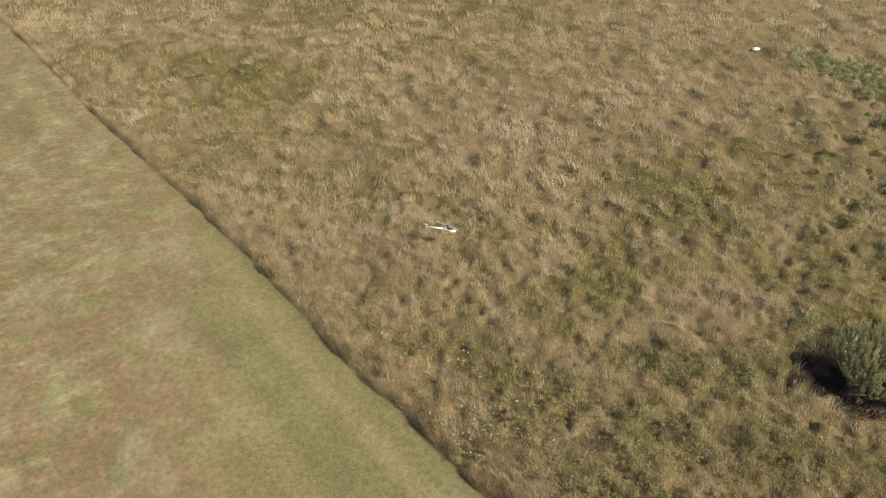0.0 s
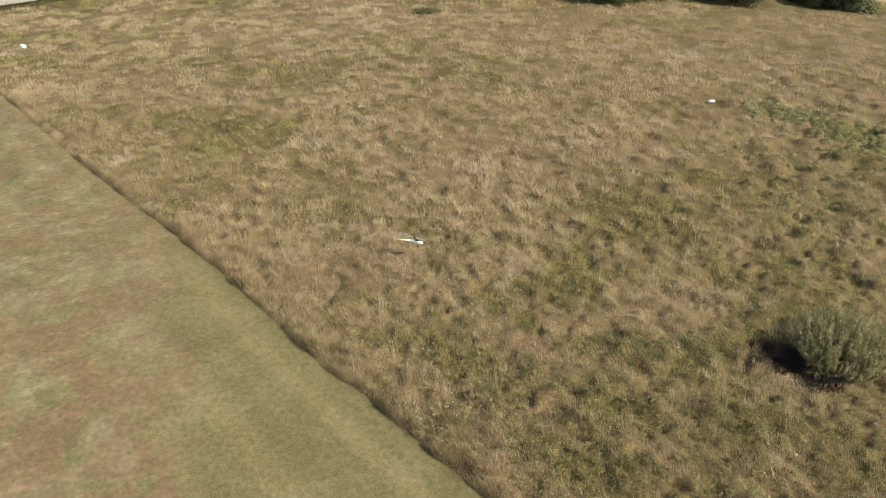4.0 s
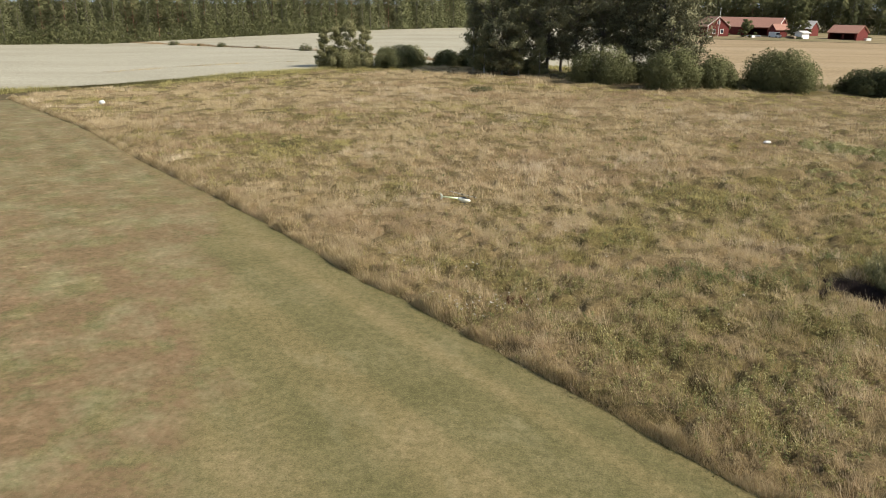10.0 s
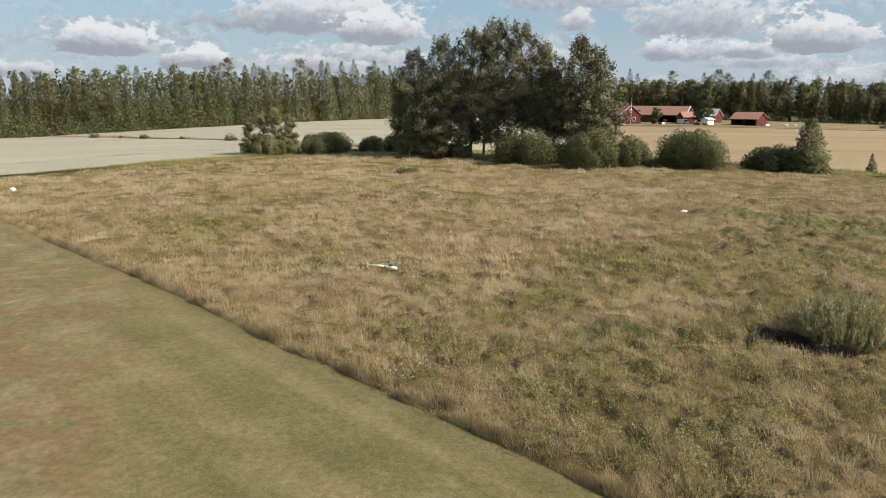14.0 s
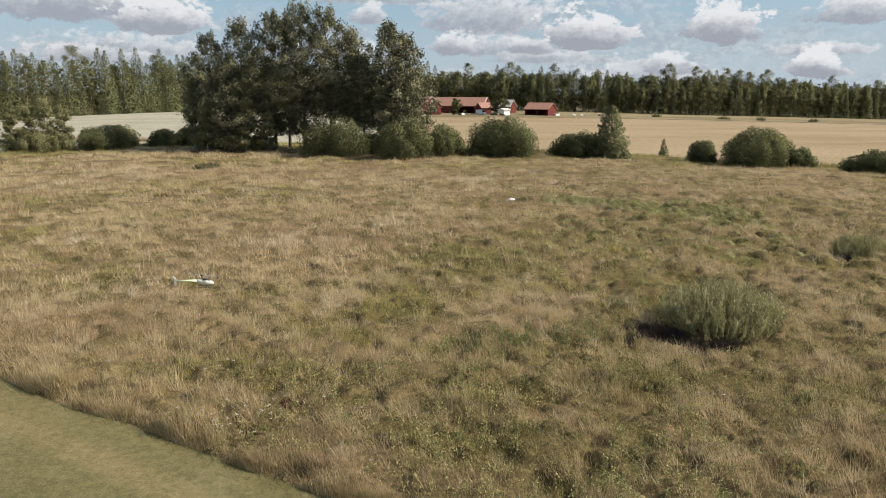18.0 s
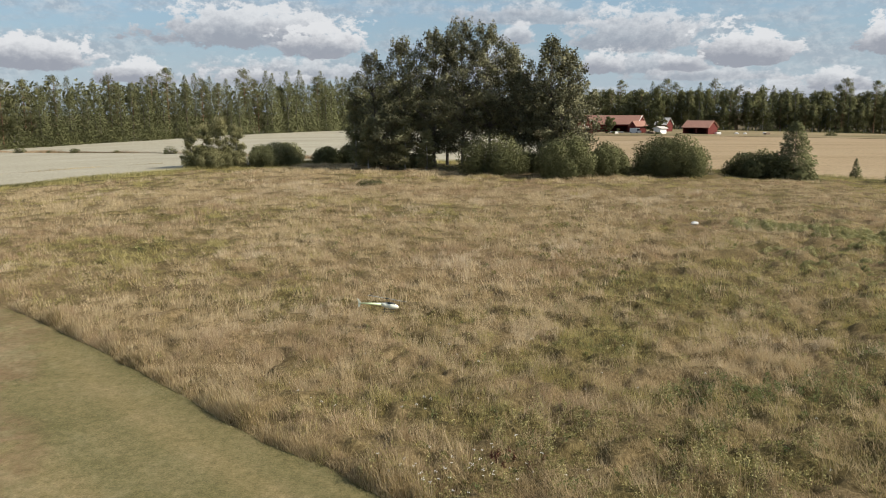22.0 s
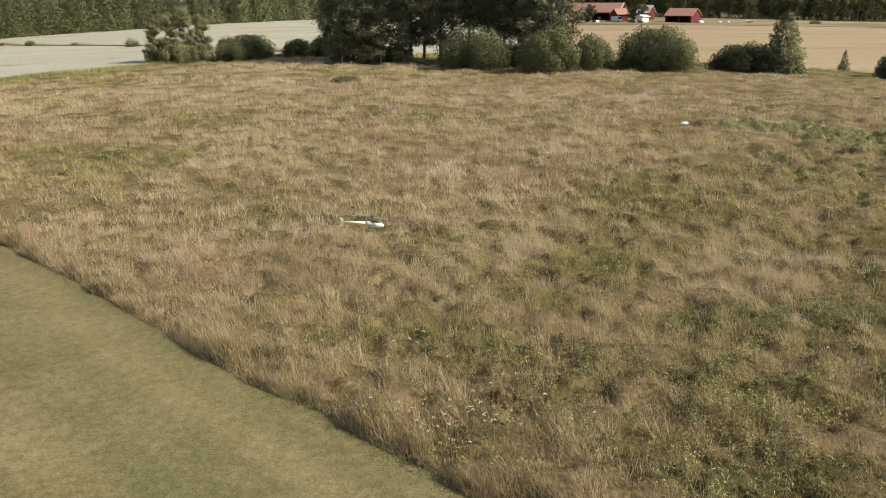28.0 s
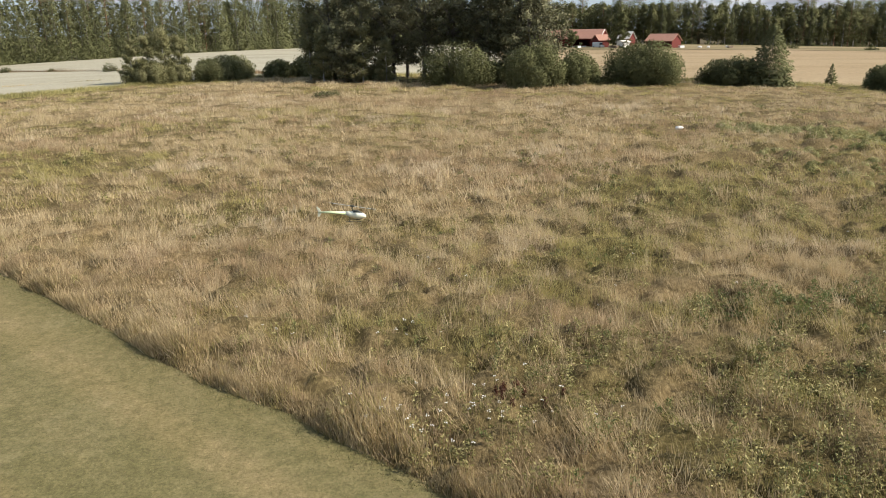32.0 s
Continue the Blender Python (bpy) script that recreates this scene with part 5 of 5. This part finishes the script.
# Short turf of the mown strip: greener along the edge, dry and brown towards the west.
tr = np.random.default_rng(97)
n = 230000
ly = 4.0 + 34.0 * tr.random(n) ** 1.35
lx = edge_x(ly) + 0.02 - 15.0 * tr.random(n) ** 1.25
dry = np.clip((-1.6 - (lx + 0.40 * ly) + 3.0 * (drift3(lx, ly, 2.2, 98) - 0.5)) / 1.5, 0, 1) * (0.25 + 0.75 * drift3(lx, ly, 1.3, 99)) + 0.30 * drift3(lx, ly, 0.8, 100) ** 2
brown = tr.random(n) < dry
by_edge = np.exp(-(edge_x(ly) - lx) / 0.35)
lh = tr.uniform(0.004, 0.016, n) * (1 + 2.5 * by_edge)
for k, (mt, label) in enumerate((("turf", "short mown olive grass"), ("dry_turf", "dry brown mown grass and clippings"))):
    m = brown if k else ~brown
    v, f, c = blades(lx[m], ly[m], lh[m] + 0.03, tr.normal(0, 0.032, m.sum()), tr.normal(0, 0.032, m.sum()), tr.uniform(0.016, 0.036, m.sum()), 110 + k, False)
    tagged(soup("turf", v, f, mt, None, np.repeat(np.clip(0.6 * tr.random(m.sum()) + 0.4 * drift3(lx[m], ly[m], 0.9, 111), 0, 1), c)), label, "grass", kind="stuff")

# Dark red dock, gone to seed.
dock = empty("dock", (-0.55, 20.2, 0), "dark red dock plant gone to seed in the meadow", "plant")
blobs = []
dr = random.Random(8)
for i in range(9):
    x, y, h = dr.uniform(-0.45, 0.45), dr.uniform(-0.3, 0.3), dr.uniform(0.26, 0.44)
    bm = bmesh.new()
    tube(bm, [Vector((x, y, 0)), Vector((x * 1.1, y * 1.1, h))], [0.008, 0.004], 4)
    part("stem", bm, "dock", dock)
    blobs.append((x * 1.1, y * 1.1, h * 0.75, 0.05, 0.05, h * 0.3))
leaves("seed_heads", blobs, 900, 0.03, "dock", dock, 41)


# ---- bushes in the meadow ----
def willow(name, w, d, h, seed, stems, label):
    """Upright willow shoots from one stool, with narrow leaves all along them."""
    r = np.random.default_rng(seed)
    root = empty(name, (0, 0, 0), label, "bush")
    bm = bmesh.new()
    pts, tone, out = [], [], []
    for i in range(stems):
        a, q = r.uniform(0, math.tau), r.random() ** 0.5
        x, y = math.cos(a) * q * w / 2, math.sin(a) * q * d / 2
        z = h * (1.0 - 0.42 * q ** 2.5) * r.uniform(0.62, 1.06)
        p0, p1 = Vector((x * 0.72, y * 0.72, 0)), Vector((x * 0.94, y * 0.94, z * 0.5))
        p2 = Vector((x * 1.03 + r.normal(0, 0.06), y * 1.03 + r.normal(0, 0.06), z))
        if i % 2 == 0:
            tube(bm, [p0, p1, p2], [0.010, 0.007, 0.003], 3)
        t = r.random()
        n = 70
        low = 0.30 if x < -0.15 * w and y < 0 else 0.10
        for k in range(n):
            u = low + (1 - low) * (k + r.random()) / n
            p = p0.lerp(p1, u * 2) if u < 0.5 else p1.lerp(p2, u * 2 - 1)
            pts.append((p.x + r.normal(0, 0.028), p.y + r.normal(0, 0.028), p.z))
            out.append((x, y, 0.5))
            tone.append(t)
    part("stool", bm, "bark", root)
    v, f = cards(np.array(pts), 0.09, seed + 1, 0.26, 0.85)
    soup("foliage", v, f, "willow", root, np.repeat(np.array(tone), 4))
    return root


place(willow("willow_bush", 3.3, 3.5, 1.5, 5, 560, "grey-green willow bush of upright shoots in the meadow"), 11.25, 23.15)
place(willow("willow_bush", 2.2, 2.0, 1.2, 6, 220, "low dark willow bush further out in the meadow"), 22.2, 30.0)


def brush(w, d, h, seed, n, label):
    """A heap of black twigs, added for the shade under a bush's open side."""
    r = np.random.default_rng(seed)
    root = empty("shade_brush", (0, 0, 0), label, "brushwood")
    a, q = r.uniform(0, math.tau, n), np.sqrt(r.random(n))
    x, y = np.cos(a) * q * w / 2, np.sin(a) * q * d / 2
    top = h * (1.05 - 0.7 * q ** 2) * r.uniform(0.4, 1.0, n)
    v, f, c = blades(x, y, top, r.normal(0, 0.12, n), r.normal(0, 0.12, n), r.uniform(0.012, 0.035, n), seed, False)
    soup("brushwood", v, f, "shade_twig", root, np.repeat(r.random(n), c))["kind"] = "stuff"
    return root


# heaps added where the willows' shadow falls, to make it black
place(brush(2.0, 2.2, 0.55, 241, 6000, "black twig heap added for the shadow at the foot of the willow"), 8.95, 22.75)
place(brush(2.0, 1.1, 0.45, 243, 3200, "black twigs added for the shade along the front of the willow"), 10.0, 21.5)
place(brush(1.3, 0.9, 0.5, 242, 1200, "black twigs added for the shadow at the foot of a low willow"), 21.1, 29.6)
place(shrub("low_shrub", 2.6, 1.6, 0.8, 7, 0.12, 1800, "shrub", "low dark shrub in the dry meadow"), -5.9, 73.0)


# Rough grass on the ditch between the fields, and weedy streaks in the ripe grain.
def strip(name, line, n, wide, h, mt, label, seed):
    r = np.random.default_rng(seed)
    lx, ly = (np.array(c, float) for c in zip(*line))
    run = np.concatenate([[0], np.cumsum(np.hypot(np.diff(lx), np.diff(ly)))])
    u = r.uniform(0, run[-1], n)
    x, y = np.interp(u, run, lx) + r.normal(0, wide, n), np.interp(u, run, ly) + r.normal(0, wide, n)
    hh = h * r.uniform(0.4, 1.2, n) * (0.4 + drift(u, 0 * u, 6.0, seed))
    v, f, c = blades(x, y, hh + 0.2, r.normal(0, 0.15, n), r.normal(0, 0.15, n), 0.10 * r.uniform(0.5, 1.5, n), seed, False)
    tagged(soup(name, v, f, mt, None, np.repeat(r.random(n), c)), label, "grass", kind="stuff")


strip("ditch_grass", DITCH[:4], 5000, 0.35, 0.5, "rust", "rough brown grass along the ditch between the fields", 301)
strip("weedy_streak", [(-58.0, 96.0), (-50.5, 103.6), (-45.6, 106.5), (-36.0, 110.5)], 520, 0.16, 0.2, "dry", "brown weedy streaks in the ripe field", 302)
strip("field_margin", [(x - 0.6, y + 0.6) for x, y in VERGE[:6]], 9000, 0.9, 0.30, "weed", "green herbs along the margin of the field", 303)
strip("field_margin", [(x, y + 1.0) for x, y in VERGE[5:13]], 9000, 1.1, 0.38, "weed", "green herbs along the margin of the golden field", 304)


# ---- flowers ----
def yarrow(seed):
    r = random.Random(seed)
    root = empty("yarrow", (0, 0, 0), "white flowering yarrow in the meadow", "flower", "white flowers in the meadow")
    h = 0.52
    bm = bmesh.new()
    tube(bm, [Vector((0, 0, 0)), Vector((0.02, 0.01, h * 0.6)), Vector((0.03, 0.0, h))], [0.006, 0.005, 0.004], 4)
    part("stem", bm, "weed", root)
    for k in range(3):
        a = k * 2.1
        x, y, z = 0.03 + 0.022 * math.cos(a), 0.022 * math.sin(a), h + r.uniform(-0.03, 0.02)
        bm = bmesh.new()
        bmesh.ops.create_cone(bm, cap_ends=True, segments=7, radius1=0.006, radius2=0.0135, depth=0.012, matrix=Matrix.Translation((x, y, z)))
        part("flower_head", bm, "petal", root)
    return root


ya = yarrow(3)
fr = random.Random(12)
FLOWERS = [(-2.2, 22.6), (-2.05, 22.55), (-2.35, 22.2), (-2.6, 22.15), (-1.55, 22.4), (-4.6, 23.0), (-4.35, 22.6), (-4.0, 22.4), (-6.9, 24.4), (7.7, 18.5), (7.95, 18.35), (8.05, 18.1), (-1.0, 22.9), (-0.4, 24.2)]
for i in range(48):
    FLOWERS.append((-1.9 + fr.gauss(0, 0.85), 19.3 + fr.gauss(0, 0.6)))
for i in range(26):
    FLOWERS.append((fr.uniform(-5.5, 9.0), fr.uniform(17.0, 27.0)))
done = 0
for x, y in FLOWERS:
    if x < float(edge_x(y)) + 0.2:
        continue
    if done == 0:
        place(ya, x, y)
    else:
        again(ya, x, y, fr.uniform(0, 360), fr.uniform(0.6, 1.05))
    done += 1

# ---- things lying in the meadow ----
def sack(name, w, d, h, seed, label):
    bm = bmesh.new()
    bmesh.ops.create_icosphere(bm, subdivisions=3, radius=0.5)
    for v in bm.verts:
        n = noise.noise(v.co * 3.1 + Vector((seed, 0, 0)))
        v.co *= 1 + 0.25 * n
        v.co.x *= w
        v.co.y *= d
        v.co.z = max(v.co.z * h, -h * 0.42) + h * 0.42
    ob = part(name, bm, "plastic", smooth=True)
    return tagged(ob, label, "sack")


s1 = sack("white_sack", 0.48, 0.30, 0.22, 2, "crumpled white plastic sack lying in the dry grass")
s1.matrix_basis = pose(13.68, 48.85, 0.05, 0, 0, 20)
s2 = sack("white_drum", 0.5, 0.42, 0.42, 5, "white sack standing in the grass near the field")
s2.matrix_basis = pose(-37.2, 60.6, 0.1 + float(land(-37.2, 60.6)), 0, 0, 0)


# ---- the model helicopter ----
MAT["lime"] = material("pale_lime_paint", (0.66, 0.78, 0.47), 0.35, 0.5)
MAT["hull"] = material("cream_gloss_shell", (0.78, 0.79, 0.64), 0.3, 0.5)
MAT["carbon"] = material("black_carbon", (0.02, 0.025, 0.02), 0.4, 0.5)
MAT["blade"] = material("grey_rotor_blade", (0.30, 0.31, 0.27), 0.4, 0.4)
heli = empty("model_helicopter", (0, 0, 0), "white and lime radio-controlled model helicopter in flight", "helicopter")


def lathe(bm, rings, sides=14):
    """A shell along x from rings of x, z, half width, half height."""
    loops = []
    for x, z, w, h in rings:
        loops.append([bm.verts.new((x, w * math.cos(k * math.tau / sides), z + h * math.sin(k * math.tau / sides))) for k in range(sides)])
    for a, b in zip(loops, loops[1:]):
        for k in range(sides):
            bm.faces.new((a[k], a[(k + 1) % sides], b[(k + 1) % sides], b[k]))
    bm.faces.new(loops[0][::-1])
    bm.faces.new(loops[-1])


bm = bmesh.new()
lathe(bm, [(-0.16, 0.02, 0.035, 0.045), (-0.06, 0.0, 0.06, 0.075), (0.08, -0.02, 0.075, 0.095), (0.20, -0.03, 0.07, 0.085), (0.29, -0.045, 0.05, 0.055), (0.335, -0.055, 0.02, 0.022)])
part("canopy", bm, "hull", heli, smooth=True)
bm = bmesh.new()
lathe(bm, [(0.02, 0.055, 0.05, 0.04), (0.14, 0.055, 0.048, 0.035), (0.24, 0.02, 0.035, 0.025)], 10)
part("windscreen", bm, "carbon", heli, smooth=True)
bm = bmesh.new()
lathe(bm, [(-0.80, 0.035, 0.014, 0.014), (-0.5, 0.03, 0.024, 0.026), (-0.14, 0.02, 0.036, 0.044)], 10)
part("tail_boom", bm, "lime", heli, smooth=True)
bm = bmesh.new()
fin = [(-0.80, 0.03), (-0.86, 0.17), (-0.82, 0.17), (-0.73, 0.04), (-0.78, -0.08), (-0.82, -0.08)]
a = [bm.verts.new((x, 0.005, z)) for x, z in fin]
b = [bm.verts.new((x, -0.005, z)) for x, z in fin]
bm.faces.new(a)
bm.faces.new(b[::-1])
for k in range(6):
    bm.faces.new((a[k], b[k], b[(k + 1) % 6], a[(k + 1) % 6]))
part("tail_fin", bm, "hull", heli)
bm = bmesh.new()
tube(bm, [Vector((0, 0, 0.06)), Vector((0, 0, 0.21))], [0.012, 0.010], 8)
part("mast", bm, "carbon", heli)
bm = bmesh.new()
lathe(bm, [(-0.05, 0.20, 0.02, 0.012), (0.0, 0.20, 0.035, 0.022), (0.05, 0.20, 0.02, 0.012)], 8)
part("rotor_head", bm, "carbon", heli)
for s in (-1, 1):
    bm = bmesh.new()
    box(bm, (-0.018, 0.06 * s if s > 0 else -0.62, 0.197), (0.018, 0.62 if s > 0 else -0.06, 0.203))
    blade = part("rotor_blade", bm, "blade", heli)
    blade.matrix_basis = Matrix.Rotation(radians(68), 4, "Z")
    for y0 in (0.5,):
        bm = bmesh.new()
        ya0, ya1 = sorted((s * y0, s * (y0 + 0.07)))
        box(bm, (-0.019, ya0, 0.195), (0.019, ya1, 0.205))
        part("stripe", bm, "carbon", blade)
    bm = bmesh.new()
    box(bm, (-0.83 if s < 0 else -0.80, 0.012, 0.02 if s > 0 else -0.09), (-0.80 if s < 0 else -0.77, 0.018, 0.13 if s > 0 else 0.02))
    part("tail_rotor_blade", bm, "hull", heli)
    bm = bmesh.new()
    tube(bm, [Vector((-0.14, 0.09 * s, -0.17)), Vector((0.18, 0.09 * s, -0.17)), Vector((0.22, 0.09 * s, -0.15))], [0.007, 0.007, 0.007], 6)
    skid = part("skid", bm, "carbon", heli)
    for x in (-0.06, 0.12):
        bm = bmesh.new()
        tube(bm, [Vector((x, 0.05 * s, -0.06)), Vector((x, 0.09 * s, -0.17))], [0.006, 0.006], 6)
        part("strut", bm, "carbon", skid)
heli.matrix_basis = pose(-3.12, 28.35, 1.0, 6, 2, -3)


# ---- farmyard ----
def van():
    root = empty("white_van", (0, 0, 0), "white van parked beside the barn", "car")
    bm = bmesh.new()
    box(bm, (-2.2, -0.85, 0.35), (1.2, 0.85, 2.0))
    bmesh.ops.bevel(bm, geom=bm.edges[:], offset=0.12, segments=2, affect="EDGES")
    part("body", bm, "white", root)
    bm = bmesh.new()
    box(bm, (1.15, -0.82, 0.35), (2.1, 0.82, 1.15))
    bmesh.ops.bevel(bm, geom=bm.edges[:], offset=0.14, segments=2, affect="EDGES")
    part("bonnet", bm, "white", root)
    bm = bmesh.new()
    box(bm, (1.195, -0.7, 1.2), (1.23, 0.7, 1.85))
    part("windscreen", bm, "glass", root)
    for x in (-1.5, 1.4):
        for y in (-0.8, 0.8):
            bm = bmesh.new()
            bmesh.ops.create_cone(bm, cap_ends=True, segments=16, radius1=0.34, radius2=0.34, depth=0.22, matrix=Matrix.Translation((x, y, 0.34)) @ Matrix.Rotation(math.pi / 2, 4, "X"))
            part("wheel", bm, "black", root)
    return root


place(van(), 62.6, 222.6, -62, 0.82)
trailer = empty("flat_trailer", (0, 0, 0), "grey flat trailer standing in the yard", "trailer")
bm = bmesh.new()
box(bm, (-2.4, -0.9, 0.5), (2.4, 0.9, 0.75))
part("bed", bm, "grey", trailer)
for y in (-0.95, 0.95):
    bm = bmesh.new()
    bmesh.ops.create_cone(bm, cap_ends=True, segments=14, radius1=0.3, radius2=0.3, depth=0.18, matrix=Matrix.Translation((0, y, 0.3)) @ Matrix.Rotation(math.pi / 2, 4, "X"))
    part("wheel", bm, "black", trailer)
place(trailer, 56.0, 221.0, -20)
pole = empty("flagpole", (0, 0, 0), "white flagpole beside the farmhouse", "flagpole")
bm = bmesh.new()
tube(bm, [Vector((0, 0, 0)), Vector((0, 0, 7.6))], [0.07, 0.04], 8)
part("pole", bm, "white", pole)
bm = bmesh.new()
bmesh.ops.create_icosphere(bm, subdivisions=2, radius=0.1, matrix=Matrix.Translation((0, 0, 7.65)))
part("knob", bm, "white", pole)
place(pole, 47.5, 222.5)
for x, y, tl in ((92.0, 222.0, 10), (95.0, 223.0, 60), (105.0, 232.0, 30)):
    s = sack("silage_bale", 1.3, 0.9, 0.75, x, "white wrapped silage bale beside the field")
    s.matrix_basis = pose(x, y, float(land(x, y)), 0, 0, tl)
for i, (x, y, h, w) in enumerate(((67.6, 219.6, 10.0, 2.9), (53.5, 217.5, 4.8, 2.6), (50.0, 226.0, 4.0, 1.8), (47.0, 227.0, 3.4, 1.6))):
    place(broadleaf("garden_tree", h, w, 200 + i, 0.34, 6000, "shrub", "bark", "green garden tree between the farm buildings", low=0.05, clumps=3, own=0.25), x, y)
for i, (x, y, w, h) in enumerate(((66.0, 213.0, 2.0, 1.0), (88.0, 226.0, 2.4, 1.2), (120.0, 222.0, 4.0, 1.6), (140.0, 216.0, 5.0, 1.4), (152.0, 214.0, 4.0, 1.8), (170.0, 212.0, 4.0, 1.6))):
    place(shrub("hedge_bush", w, w * 0.7, h, 220 + i, 0.3, 500, "shrub", "rounded bush at the far side of the golden field", "bushes beyond the field"), x, y)

# clutter along the front of the barn and the shed
MAT["log"] = wood_wall("weathered_logs", (0.26, 0.20, 0.14))
pile = empty("wood_pile", (0, 0, 0), "stacked grey firewood logs in front of the barn", "wood pile")
for row in range(3):
    for k in range(6 - row):
        bm = bmesh.new()
        y, z = (k + 0.5 * row) * 0.34 - 1.0, 0.17 + row * 0.29
        tube(bm, [Vector((-0.9, y, z)), Vector((0.9, y, z))], [0.17, 0.16], 7)
        part("log", bm, "log", pile)
place(pile, 65.2, 215.6, 40)


def crate(name, w, d, h, mt, label, category):
    """A slatted box on two runners."""
    root = empty(name, (0, 0, 0), label, category)
    for s in (-1, 1):
        bm = bmesh.new()
        box(bm, (-w / 2, s * d * 0.38 - 0.06, 0), (w / 2, s * d * 0.38 + 0.06, 0.12))
        part("runner", bm, mt, root)
    n = 4
    for k in range(n):
        z = 0.125 + (h - 0.125) * k / n
        bm = bmesh.new()
        box(bm, (-w / 2, -d / 2, z), (w / 2, d / 2, z + (h - 0.125) / n - 0.03))
        part("board", bm, mt, root)
    return root


for x, y, turn, w, mt, label in ((55.4, 217.6, 30, 1.2, "white", "white painted crate standing in the yard"), (84.6, 217.4, 20, 1.5, "white", "white painted rack beside the cart shed"), (100.6, 221.0, 12, 1.4, "log", "pale wooden crate at the edge of the field"), (64.6, 217.6, -15, 1.3, "log", "wooden pallet box in front of the barn"), (43.0, 212.0, 25, 1.1, "white", "white painted bench box beside the farmhouse")):
    place(crate("crate", w, 0.9, 0.9, mt, label, "crate"), x, y, turn)
